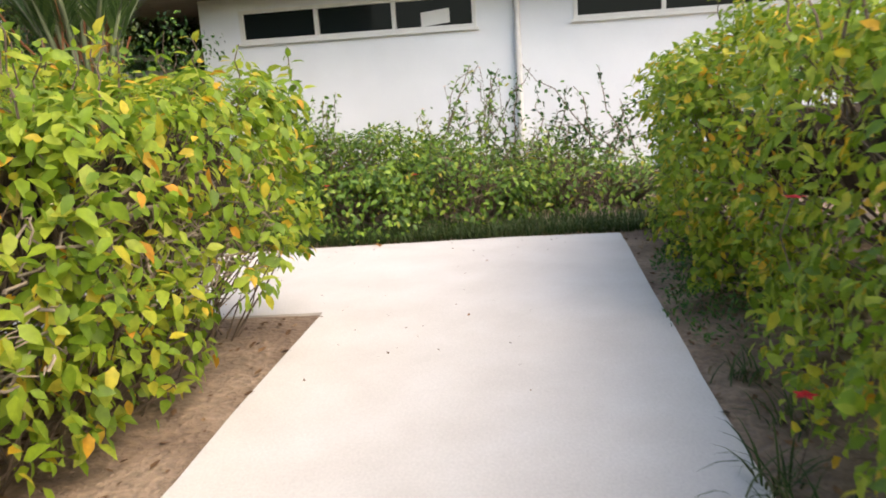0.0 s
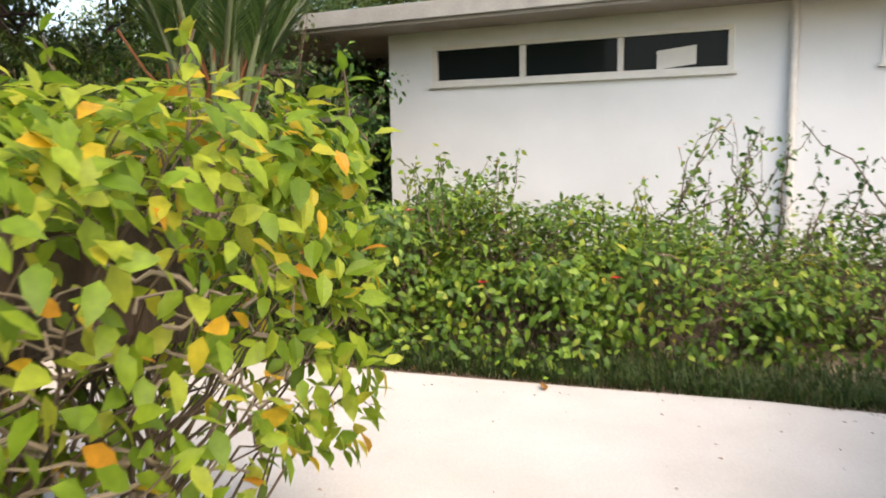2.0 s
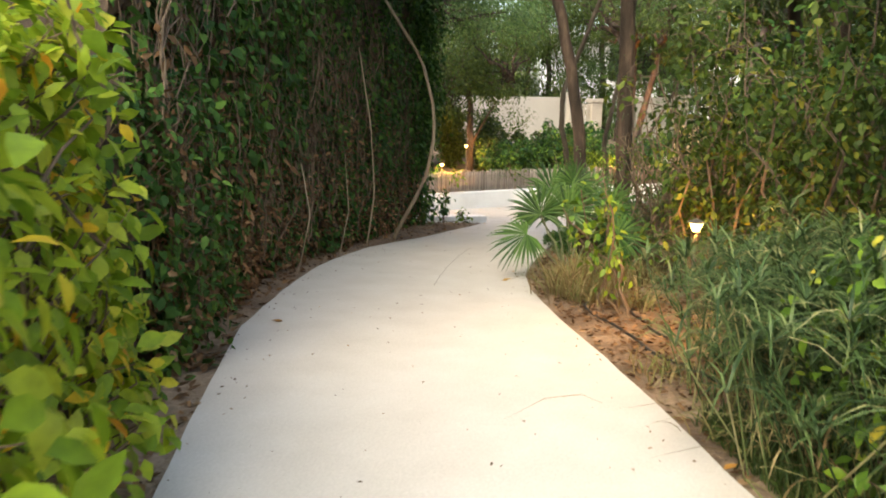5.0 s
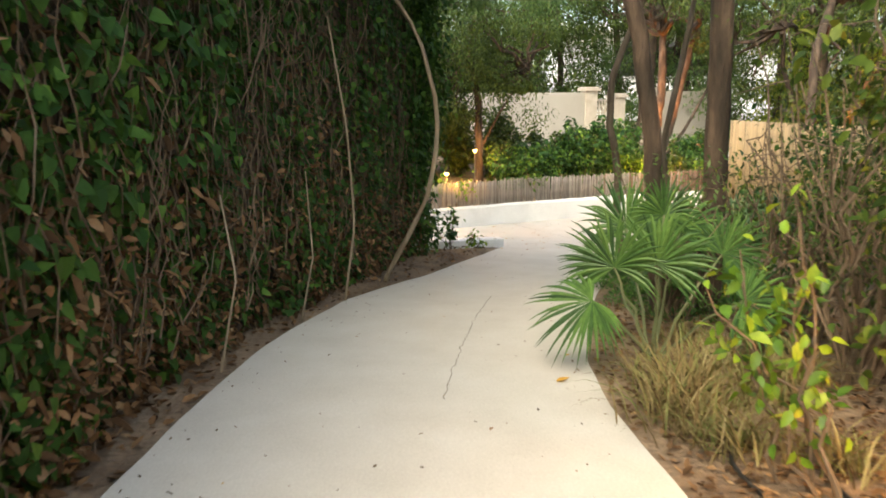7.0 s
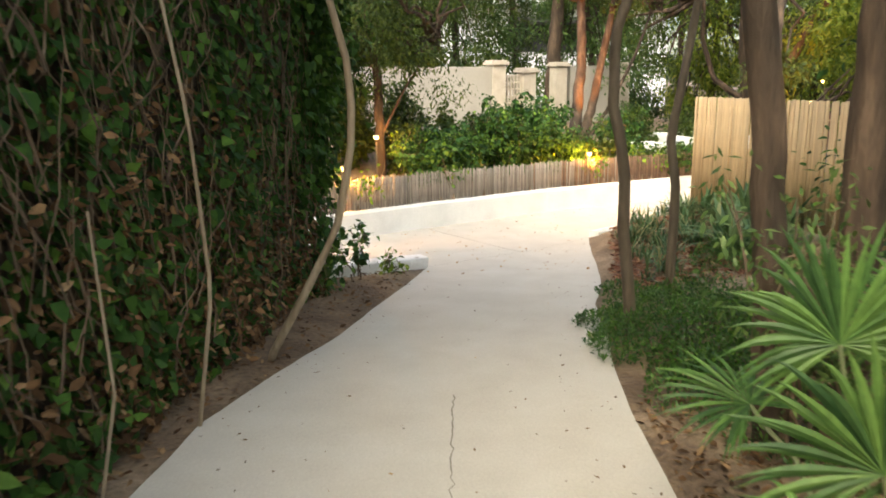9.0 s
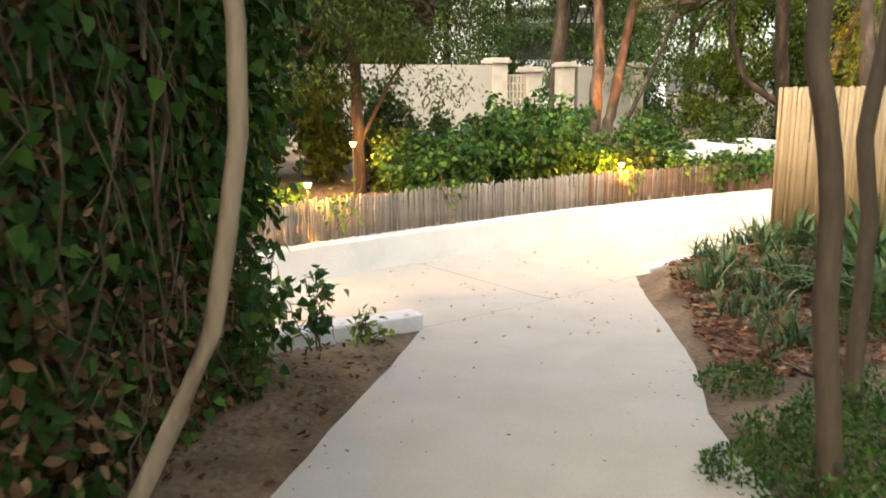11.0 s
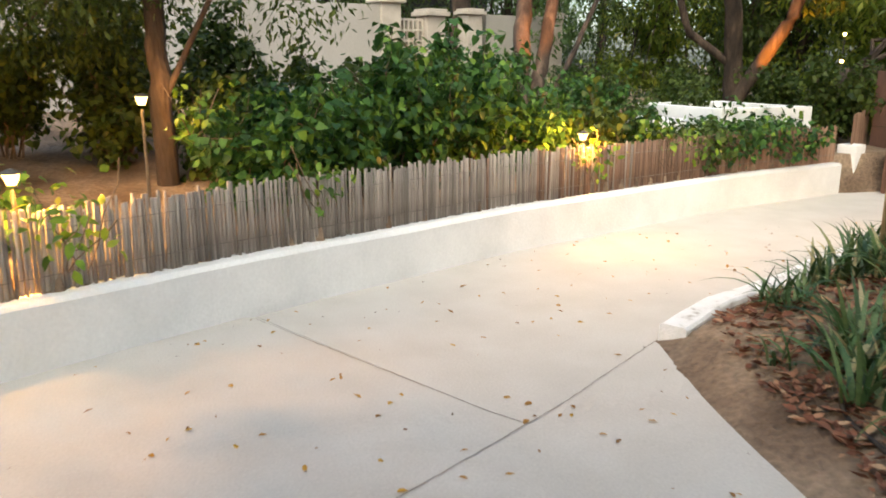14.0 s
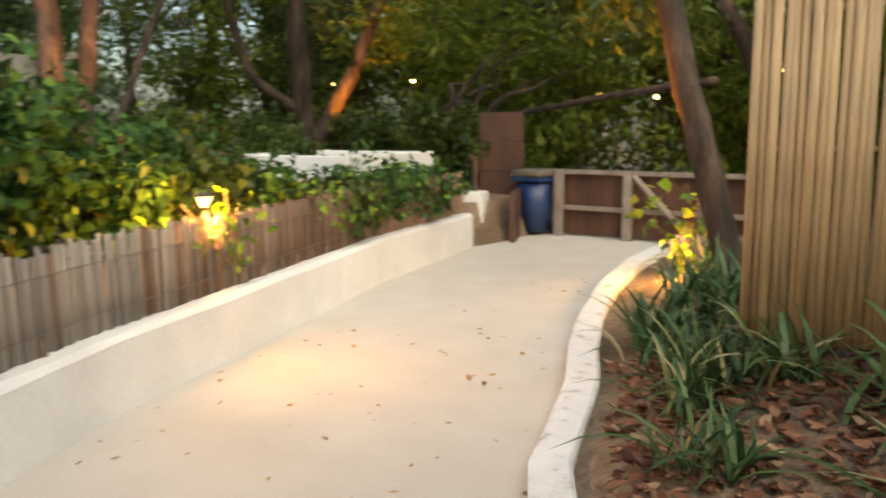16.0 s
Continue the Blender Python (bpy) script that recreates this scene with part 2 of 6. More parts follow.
STRAP_LEAF = leafy("strap_leaf", [(0.0, (0.03, 0.07, 0.03)), (0.5, (0.065, 0.13, 0.05)), (0.86, (0.14, 0.21, 0.09)), (0.93, (0.36, 0.33, 0.18)), (1.0, (0.44, 0.36, 0.22))], 0.4, 0.2)
AGAVE_LEAF = leafy("broad_strap_leaf", [(0.0, (0.05, 0.11, 0.05)), (0.5, (0.10, 0.19, 0.08)), (0.9, (0.18, 0.28, 0.13)), (1.0, (0.34, 0.36, 0.18))], 0.4, 0.2)
SEDGE_LEAF = leafy("sedge_leaf", [(0.0, (0.02, 0.045, 0.015)), (0.5, (0.056, 0.10, 0.032)), (0.88, (0.14, 0.19, 0.075)), (1.0, (0.40, 0.34, 0.19))], 0.5, 0.25)
STRAW = leafy("straw_grass", [(0.0, (0.13, 0.09, 0.045)), (0.5, (0.25, 0.19, 0.10)), (0.8, (0.16, 0.20, 0.07)), (1.0, (0.38, 0.31, 0.18))], 0.7, 0.2, 0.1)
GRASS = leafy("grass_blade", [(0.0, (0.02, 0.045, 0.009)), (0.6, (0.045, 0.08, 0.015)), (1.0, (0.085, 0.095, 0.028))], 0.6, 0.2)
PETIOLE = surface("palm_petiole", [(0.3, (0.10, 0.13, 0.06)), (0.6, (0.17, 0.20, 0.10)), (0.8, (0.26, 0.25, 0.14))], 4, 50, 0.55, 0.3, 0.2, (1, 1, 0.2))
PALM_BOOT = surface("palm_boot", [(0.3, (0.12, 0.075, 0.05)), (0.6, (0.22, 0.15, 0.11)), (0.8, (0.30, 0.23, 0.18))], 8, 50, 0.95, 0.8, 0.4)
PALM_FIBRE = surface("palm_fibre", [(0.3, (0.20, 0.075, 0.03)), (0.7, (0.33, 0.14, 0.055))], 8, 60, 0.9, 0.5, 0.3, (1, 1, 0.2))
PETAL = leafy("red_petal", [(0.0, (0.60, 0.015, 0.02)), (1.0, (0.75, 0.03, 0.05))], 0.5, 0.3)
ORANGE_PETAL = leafy("orange_petal", [(0.0, (0.75, 0.25, 0.03)), (1.0, (0.8, 0.38, 0.10))], 0.5, 0.3)


def window_glass():
    m, n, l, b = shader("dark_window_glass")
    b.inputs["Base Color"].default_value = (0.012, 0.016, 0.016, 1)
    b.inputs["Roughness"].default_value = 0.06
    b.inputs["Specular IOR Level"].default_value = 0.12
    return m


GLASS = window_glass()

# ---- helpers of this scene ----
rng = np.random.default_rng(7)
KNOT_X, KNOT_Z = (-14.0, -9.0, -5.0, -1.5, 1.0), (0.0, 0.396, 0.741, 0.989, 1.185)


def level(x):
    """Height of the paving: a ramp that falls from the court to the lower walk."""
    return np.interp(x, KNOT_X, KNOT_Z)


def arr(*p):
    return np.array(p, float)


def part(name, bm, material, parent=None, label="", smooth=False):
    """Links a bmesh as one mesh object under a thing or part."""
    me = bpy.data.meshes.new(name)
    bm.to_mesh(me)
    bm.free()
    me.materials.append(material)
    me.polygons.foreach_set("use_smooth", [smooth] * len(me.polygons))
    ob = new(name, me)
    ob.parent = parent
    return tagged(ob, label)


def array_part(name, verts, faces, material, parent=None, label="", smooth=None):
    """Links arrays of vertices and triangles (or quads) as one mesh object."""
    me = bpy.data.meshes.new(name)
    faces = np.asarray(faces)
    k = faces.shape[1]
    me.vertices.add(len(verts))
    me.vertices.foreach_set("co", np.asarray(verts, np.float32).ravel())
    me.loops.add(faces.size)
    me.loops.foreach_set("vertex_index", faces.astype(np.int32).ravel())
    me.polygons.add(len(faces))
    me.polygons.foreach_set("loop_start", np.arange(0, faces.size, k, dtype=np.int32))
    me.polygons.foreach_set("loop_total", np.full(len(faces), k, np.int32))
    me.update(calc_edges=True)
    me.validate()
    me.materials.append(material)
    rounded = (k == 3) if smooth is None else smooth
    me.polygons.foreach_set("use_smooth", [rounded] * len(me.polygons))
    ob = new(name, me)
    ob.parent = parent
    return tagged(ob, label)


def thing(name, at, label, category, group="", kind=""):
    ob = new(name)
    ob.location = at
    ob.empty_display_size = 0.2
    bpy.context.view_layer.update()
    return tagged(ob, label, category, group, kind)


def under(ob, parent):
    """Keeps ob where it is in the world while parent carries it."""
    ob.parent = parent
    ob.matrix_parent_inverse = Matrix.Translation(-Vector(parent.location))
    return ob


def box(bm, size, centre, bevel=0.0, turn=0.0):
    m = Matrix.Translation(centre) @ Matrix.Rotation(turn, 4, "Z") @ Matrix.Diagonal((*size, 1))
    made = bmesh.ops.create_cube(bm, size=1, matrix=m)["verts"]
    if bevel:
        edges = list({e for v in made for e in v.link_edges})
        bmesh.ops.bevel(bm, geom=edges, offset=bevel, segments=2, affect="EDGES", profile=0.7)
    return made


def cone(bm, r0, r1, h, centre, seg=12):
    return bmesh.ops.create_cone(bm, cap_ends=True, segments=seg, radius1=r0, radius2=r1, depth=h, matrix=Matrix.Translation(centre))["verts"]


def tubes(lines, sides=6):
    """Tapered tubes along polylines: each line is (points, radii). Returns vertices and quads."""
    verts, faces, base = [], [], 0
    ang = np.linspace(0, 2 * math.pi, sides, endpoint=False)
    for pts, rad in lines:
        pts = np.asarray(pts, float)
        rad = np.broadcast_to(np.asarray(rad, float), (len(pts),))
        d = np.gradient(pts, axis=0)
        d /= np.linalg.norm(d, axis=1)[:, None] + 1e-9
        ref = np.where(np.abs(d[:, 2:]) > 0.9, arr(1, 0, 0), arr(0, 0, 1))
        a = np.cross(d, ref)
        a /= np.linalg.norm(a, axis=1)[:, None] + 1e-9
        b = np.cross(d, a)
        ring = pts[:, None] + rad[:, None, None] * (np.cos(ang)[None, :, None] * a[:, None] + np.sin(ang)[None, :, None] * b[:, None])
        verts.append(ring.reshape(-1, 3))
        n = len(pts)
        i, j = np.meshgrid(np.arange(n - 1), np.arange(sides), indexing="ij")
        q = base + np.stack([i * sides + j, i * sides + (j + 1) % sides, (i + 1) * sides + (j + 1) % sides, (i + 1) * sides + j], -1)
        faces.append(q.reshape(-1, 4))
        base += n * sides
    return np.concatenate(verts), np.concatenate(faces)


def wander(a, b, n=6, amp=0.05, sag=0.0):
    """A wavering line from a to b."""
    t = np.linspace(0, 1, n)[:, None]
    p = arr(*a) * (1 - t) + arr(*b) * t
    off = rng.normal(0, amp, (n, 3)) * np.sin(t * math.pi)
    off[:, 2] -= sag * np.sin(t[:, 0] * math.pi)
    return p + off


# leaf blades of unit length along +y, face up
OVAL = (arr((0, 0, 0), (-0.26, 0.30, 0.07), (0, 0.34, 0.0), (0.26, 0.30, 0.07), (-0.21, 0.66, 0.03), (0, 0.68, -0.03), (0.21, 0.66, 0.03), (0, 1.0, -0.14)),
        [(0, 2, 1), (0, 3, 2), (1, 2, 4), (2, 5, 4), (2, 3, 5), (3, 6, 5), (4, 5, 7), (5, 6, 7)])
HEART = (arr((0, 0.08, 0), (-0.36, 0.12, 0.06), (0, 0.36, -0.02), (0.36, 0.12, 0.06), (-0.30, 0.52, 0.0), (0.30, 0.52, 0.0), (0, 1.0, -0.18)),
         [(0, 2, 1), (0, 3, 2), (1, 2, 4), (2, 3, 5), (4, 2, 6), (2, 5, 6)])
SLIP = (arr((0, 0, 0), (-0.17, 0.45, 0.03), (0.17, 0.45, 0.03), (0, 1.0, -0.05)), [(0, 2, 1), (1, 2, 3)])
CURLED = (arr((0, 0, 0), (-0.25, 0.3, 0.16), (0, 0.4, 0.0), (0.25, 0.3, 0.14), (-0.18, 0.75, 0.2), (0.16, 0.7, 0.16), (0, 1.0, 0.22)),
          [(0, 2, 1), (0, 3, 2), (1, 2, 4), (2, 3, 5), (4, 2, 6), (2, 5, 6)])


def unit(v):
    return v / (np.linalg.norm(v, axis=-1, keepdims=True) + 1e-9)


def blades(pts, way, face, size, shape):
    """Leaves of one shape at pts, pointing along way, facing face. Returns vertices and triangles."""
    tv, tf = shape
    y = unit(way)
    x = unit(np.cross(y, face))
    z = np.cross(x, y)
    s = size[:, None, None]
    v = pts[:, None] + s * (tv[None, :, :1] * x[:, None] + tv[None, :, 1:2] * y[:, None] + tv[None, :, 2:] * z[:, None])
    f = np.asarray(tf) + (np.arange(len(pts)) * len(tv))[:, None, None]
    return v.reshape(-1, 3), f.reshape(-1, 3)


def scatter_leaves(pts, out, size, shape, droop=0.5, wild=0.6):
    """Leaves on a foliage skin: they hang outwards and down, with scatter."""
    n = len(pts)
    side = unit(np.cross(out, rng.normal(0, 1, (n, 3))))
    way = unit(0.45 * out + 0.75 * side + arr(0, 0, -droop) + rng.normal(0, wild * 0.5, (n, 3)))
    face = unit(0.6 * out + arr(0, 0, 0.7) + rng.normal(0, wild * 0.6, (n, 3)))
    return blades(pts, way, face, size, shape)


def lumpy(p, scale, seed):
    """Smooth unevenness from a few waves, about -1 to 1."""
    s = np.zeros(len(p))
    r = np.random.default_rng(seed)
    for k in range(5):
        w = r.normal(0, 1, 3)
        w *= (1 + k * 0.6) / np.linalg.norm(w)
        s += np.sin(p @ w * scale + r.uniform(0, 6.28)) / (1 + 0.5 * k)
    return s / 2.2


def skin(lo, hi, n, round_r=0.35, depth=0.12, lump=0.15, seed=1, floor=True):
    """n points on the uneven skin of a rounded block, with outward directions."""
    lo, hi = arr(*lo), arr(*hi)
    d = hi - lo
    areas = arr(d[1] * d[2], d[1] * d[2], d[0] * d[2], d[0] * d[2], d[0] * d[1], 0 if floor else d[0] * d[1])
    which = rng.choice(6, n, p=areas / areas.sum())
    q = lo + rng.random((n, 3)) * d
    ax = which // 2
    val = np.where(which % 2 == 0, lo[ax], hi[ax])
    val = np.where(ax == 2, np.where(which == 4, hi[2], lo[2]), val)
    q[np.arange(n), ax] = val
    r = min(round_r, d.min() / 2.01)
    low = lo + arr(r, r, -1e-6 if floor else r)
    inner = np.clip(q, low, hi - r)
    out = unit(q - inner)
    p = inner + out * r
    p += out * (lump * lumpy(p, 2.6, seed) - np.abs(rng.normal(0, depth, n)))[:, None]
    return p, out


def clumps(centres, radii, n, flat=0.7):
    """Points in soft clumps, with directions away from their centres."""
    c = rng.integers(0, len(centres), n)
    v = unit(rng.normal(0, 1, (n, 3)))
    r = radii[c] * rng.random(n) ** 0.45
    return centres[c] + v * r[:, None] * arr(1, 1, flat), v


def strap(base, head, length, bend, width, n, seg=5):
    """Arching strap leaves from base: heading angles, lengths, how far they bow over."""
    t = np.linspace(0, 1, seg)
    d = np.stack([np.cos(head), np.sin(head)], -1)
    rise = np.sqrt(np.maximum(0.05, 1 - (0.75 * bend) ** 2))
    hor = (bend[:, None] * t ** 1.4 * length[:, None])
    z = length[:, None] * (rise[:, None] * t - 0.55 * bend[:, None] * t ** 2.6)
    mid = base[:, None] + np.concatenate([d[:, None] * hor[..., None], z[..., None]], -1)
    w = width[:, None] * (np.minimum(1, 0.55 + t * 1.6) * np.maximum(0.02, 1 - t ** 2.2))
    sidev = np.concatenate([-d[:, 1:], d[:, :1], np.zeros((n, 1))], -1)
    a, b = mid - sidev[:, None] * w[..., None], mid + sidev[:, None] * w[..., None]
    mid2 = mid - arr(0, 0, 0.25) * w[..., None]
    v = np.stack([a, mid2, b], 2).reshape(-1, 3)
    i = np.arange(seg - 1)
    one = np.concatenate([np.stack([i * 3, i * 3 + 1, i * 3 + 4, i * 3 + 3], -1), np.stack([i * 3 + 1, i * 3 + 2, i * 3 + 5, i * 3 + 4], -1)])
    f = one[None] + (np.arange(n) * seg * 3)[:, None, None]
    return v, f.reshape(-1, 4)


def tuft(name, x, y, z, n, length, width, bend, mat, label, category, group, spread=0.08, parent_part="leaves"):
    """A clump of strap leaves: one thing."""
    t = thing(name, (x, y, z), label, category, group)
    base = rng.normal(0, spread, (n, 3)) * arr(1, 1, 0)
    v, f = strap(base, rng.uniform(0, 6.283, n), length * rng.uniform(0.55, 1.05, n), rng.uniform(bend[0], bend[1], n), width * rng.uniform(0.7, 1.2, n), n)
    array_part(parent_part, v, f, mat, t, smooth=True)
    return t


STRAP_MESHES = {}


def strap_clump(name, x, y, z, n, length, width, bend, mat, label, group, spread):
    """A clump of broad strap leaves, each leaf a part; the leaves share a few blade meshes."""
    t = thing(name, (x, y, z), label, "plant", group)
    if name not in STRAP_MESHES:
        STRAP_MESHES[name] = []
        for k in range(12):
            b = bend[0] + (bend[1] - bend[0]) * (k + rng.random()) / 12
            v, f = strap(np.zeros((1, 3)), np.zeros(1), np.ones(1), arr(b), np.full(1, width * rng.uniform(0.75, 1.2)), 1, 6)
            v = v + np.c_[np.zeros(len(v)), 0.05 * rng.normal() * v[:, 2] ** 2, np.zeros(len(v))]
            me = bpy.data.meshes.new("leaf")
            me.from_pydata(v.tolist(), [], f.tolist())
            me.materials.append(mat)
            me.polygons.foreach_set("use_smooth", [True] * len(me.polygons))
            STRAP_MESHES[name].append(me)
    for _ in range(n):
        ob = new("leaf", STRAP_MESHES[name][int(rng.integers(0, 12))])
        ob.parent = t
        ob.matrix_basis = pose(rng.normal(0, spread), rng.normal(0, spread), 0, 0, 0, rng.uniform(0, 360)) @ Matrix.Scale(float(length * rng.uniform(0.55, 1.05)), 4)
    return t


# ---- the plan ----
COURT_L = arr((3.5, -6), (3.4, 0), (3.24, 3.2), (3.19, 4.15), (3.09, 4.92), (2.93, 6.5))
COURT_R = arr((5.95, -6), (5.8, 0), (5.58, 3.2), (5.46, 4.41), (5.30, 5.6), (4.88, 8.98))
RAMP_L = arr((2.93, 6.5), (2.43, 6.4), (1.5, 6.16), (0.63, 5.94), (-0.77, 5.6), (-2.2, 5.28), (-4.14, 5.12), (-5.4, 5.09), (-6.2, 5.13), (-7.4, 5.26), (-8.4, 5.55), (-9.3, 5.86), (-10.45, 6.16), (-11.55, 6.47), (-12.68, 6.74))
RAMP_R = arr((4.88, 8.98), (3.88, 8.85), (2.8, 8.6), (1.5, 8.33), (0.3, 8.11), (-0.5, 8.01), (-1.6, 7.84), (-2.95, 7.59), (-4.2, 7.41), (-5.1, 7.38), (-5.9, 7.45), (-7.17, 7.61), (-8.2, 7.78), (-9.3, 8.04), (-10.3, 8.2), (-11.2, 8.5), (-12.5, 8.8), (-13.6, 9.02), (-14.75, 9.27))
WALK_IN = arr((-9.2, -2.5), (-10.6, 1.0), (-11.45, 3.9), (-12.02, 5.54), (-12.68, 6.74))
WALK_OUT = arr((-14.75, 9.27), (-15.20, 9.87), (-15.67, 10.8), (-16.03, 11.35), (-16.43, 12.05), (-16.92, 13.1), (-17.3, 14.2), (-17.7, 15.9), (-18.2, 19))
LOW_WALL = arr((-10.9, -3.2), (-12.2, 0.5), (-13.6, 3.4), (-14.73, 5.32), (-15.25, 6.05), (-15.75, 6.78), (-16.33, 7.78), (-17.15, 9.1), (-17.75, 10.35), (-18.65, 12.2), (-19.38, 14.3))


def along(line, n):
    """n points evenly along a polyline, softly rounded."""
    seg = np.r_[0, np.cumsum(np.linalg.norm(np.diff(line, axis=0), axis=1))]
    s = np.linspace(0, seg[-1], n)
    return np.stack([np.interp(s, seg, line[:, k]) for k in range(line.shape[1])], -1)


def to_line(p, line):
    """Distance of plan points to a polyline."""
    best = np.full(len(p), 1e9)
    for a, b in zip(line[:-1], line[1:]):
        d = b - a
        t = np.clip(((p - a) @ d) / (d @ d), 0, 1)
        best = np.minimum(best, np.linalg.norm(p - a - t[:, None] * d, axis=1))
    return best


def inside(p, poly):
    x, y = p[:, 0], p[:, 1]
    res = np.zeros(len(p), bool)
    for (x0, y0), (x1, y1) in zip(poly, np.roll(poly, -1, 0)):
        cross = ((y0 > y) != (y1 > y)) & (x < (x1 - x0) * (y - y0) / (y1 - y0 + 1e-12) + x0)
        res ^= cross
    return res


PAVED = np.concatenate([COURT_L, RAMP_L[1:], WALK_IN[::-1][1:], arr((-10.8, -3.4)), LOW_WALL, arr((-19.6, 19.0)), WALK_OUT[::-1], RAMP_R[::-1][1:], COURT_R[::-1][1:]])
BEHIND_WALL = np.concatenate([LOW_WALL, arr((-19.6, 15.4), (-60, 15.4), (-60, -40), (-10, -40))])


def ground_z(p):
    """Height of the soil at plan points."""
    z = level(p[:, 0])
    dist = to_line(p, PAVED)
    bed = np.clip(dist / 1.3, 0, 1) ** 0.8
    mound = np.interp(p[:, 0], (-17.5, -14.5, -12.5, -10.5), (0.25, 0.50, 0.22, 0.10)) * (p[:, 1] > 8)
    mound = np.where((p[:, 1] <= 8) & (p[:, 0] < -8), 0.16, mound)
    mound = np.where(p[:, 0] > -8, 0.06, mound)
    z = z + bed * mound - 0.02 + 0.012 * np.sin(p[:, 0] * 5.1 + p[:, 1] * 3.3) * bed + 0.01 * np.sin(p[:, 0] * 11.7 - p[:, 1] * 9.1) * bed
    paved = inside(p, PAVED)
    z = np.where(paved, level(p[:, 0]) - 0.014, z)
    back = inside(p, BEHIND_WALL)
    away = to_line(p, LOW_WALL)
    terrace = 0.50 + 0.45 * np.clip((away - 1.0) / 5.0, 0, 1)
    return np.where(back & (away > 0.11), terrace, np.where(back, -0.1, z))


# ---- ground: one sheet to the horizon ----
def spread_axis(lo, hi, step):
    core = np.arange(lo, hi, step)
    far = np.cumsum(step * 1.35 ** np.arange(1, 24))
    return np.r_[lo - far[::-1], core, core[-1] + far]


gx, gy = spread_axis(-26, 8, 0.11), spread_axis(-2, 17, 0.11)
GX, GY = np.meshgrid(gx, gy, indexing="ij")
gp = np.stack([GX.ravel(), GY.ravel()], -1)
gz = ground_z(gp)
ny = len(gy)
ii, jj = np.meshgrid(np.arange(len(gx) - 1), np.arange(ny - 1), indexing="ij")
quads = np.stack([ii * ny + jj, (ii + 1) * ny + jj, (ii + 1) * ny + jj + 1, ii * ny + jj + 1], -1).reshape(-1, 4)
ground = array_part("ground", np.c_[gp, gz], quads, SOIL, smooth=True)
tagged(ground, "bare brown garden soil with scattered litter", "ground", kind="structure")


# ---- paving ----
pavement = thing("pavement", (0, 0, 0), "pale poured-concrete garden path with fine joints", "path", kind="structure")


def slab(a, b, m=10, thick=0.12):
    """A concrete slab lofted between two edges; it follows the ramp and has real edges."""
    n = len(a)
    t = np.linspace(0, 1, m)[None, :, None]
    top = a[:, None] * (1 - t) + b[:, None] * t
    z = level(top[..., 0])
    v = np.concatenate([np.dstack([top, z]).reshape(-1, 3), np.dstack([top, z - thick]).reshape(-1, 3)])
    i, j = np.meshgrid(np.arange(n - 1), np.arange(m - 1), indexing="ij")
    q = np.stack([i * m + j, (i + 1) * m + j, (i + 1) * m + j + 1, i * m + j + 1], -1).reshape(-1, 4)
    rim = np.r_[np.arange(m), np.arange(1, n) * m + m - 1, (n - 1) * m + np.arange(m - 2, -1, -1), np.arange(n - 2, 0, -1) * m]
    nxt = np.roll(rim, -1)
    side = np.stack([rim, rim + n * m, nxt + n * m, nxt], -1)
    return array_part("concrete_slab", v, np.concatenate([q, side]), CONCRETE, pavement)


def ragged(line, seed):
    """A cast edge, slightly uneven."""
    w = 0.010 * lumpy(np.c_[line * 6, np.zeros(len(line))], 1.0, seed)
    w[0] = w[-1] = 0
    return line + w[:, None] * arr(0.6, 0.8)


slab(np.concatenate([along(COURT_L, 40), ragged(along(RAMP_L, 140), 5)[1:]]), np.concatenate([ragged(along(COURT_R, 40), 6), ragged(along(RAMP_R, 140), 7)[1:]]), 14)
# lower walk, cast in two bays that meet the ramp at fine joints
slab(np.concatenate([along(WALK_IN, 45) + arr(-0.004, 0.003), along(arr((-12.684, 6.743), (-13.795, 8.108)), 16)[1:]]), along(np.concatenate([LOW_WALL[:6], arr((-15.70, 6.86))]) + arr(-0.05, 0), 60))
slab(np.concatenate([along(arr((-13.799, 8.113), (-14.754, 9.272)), 12), along(WALK_OUT, 49)[1:]]), along(np.concatenate([arr((-15.70, 6.865)), LOW_WALL[6:], arr((-19.7, 15.8), (-20.6, 19))]) + arr(-0.05, 0), 60))

# ---- low whitewashed wall and kerbs ----


def ribbon(name, line, n, half, z0, z1, mat, parent, wob=0.0, bevel=0.03, label=""):
    """A wall that follows a line, with softened top edges. z0, z1: heights above the paving; half: how far it reaches to each side."""
    c = along(line, n)
    d = np.gradient(c, axis=0)
    d /= np.linalg.norm(d, axis=1)[:, None]
    side = np.stack([-d[:, 1], d[:, 0]], -1)
    base = level(c[:, 0])
    prof = [(half[0], z0), (half[0], z1 - bevel), (half[0] + bevel * (1 if half[1] > half[0] else -1), z1), (half[1] - bevel * (1 if half[1] > half[0] else -1), z1), (half[1], z1 - bevel), (half[1], z0)]
    rows = []
    for k, (s, z) in enumerate(prof):
        w = wob * lumpy(np.c_[c * 4, np.full(n, k * 1.7)], 1.0, 3 + k)
        rows.append(np.c_[c + side * (s + w)[:, None], base + z + (w if 0 < k < 5 else 0)])
    v = np.stack(rows, 1).reshape(-1, 3)
    m = len(prof)
    i, j = np.meshgrid(np.arange(n - 1), np.arange(m - 1), indexing="ij")
    q = np.stack([i * m + j, (i + 1) * m + j, (i + 1) * m + j + 1, i * m + j + 1], -1).reshape(-1, 4)
    caps = [(0, 1, 4, 5), (1, 2, 3, 4)]
    last = (n - 1) * m
    q = np.concatenate([q, [(a, b, c2, d2) for a, b, c2, d2 in caps], [(last + d2, last + c2, last + b, last + a) for a, b, c2, d2 in caps]])
    return array_part(name, v, q, mat, parent, label)


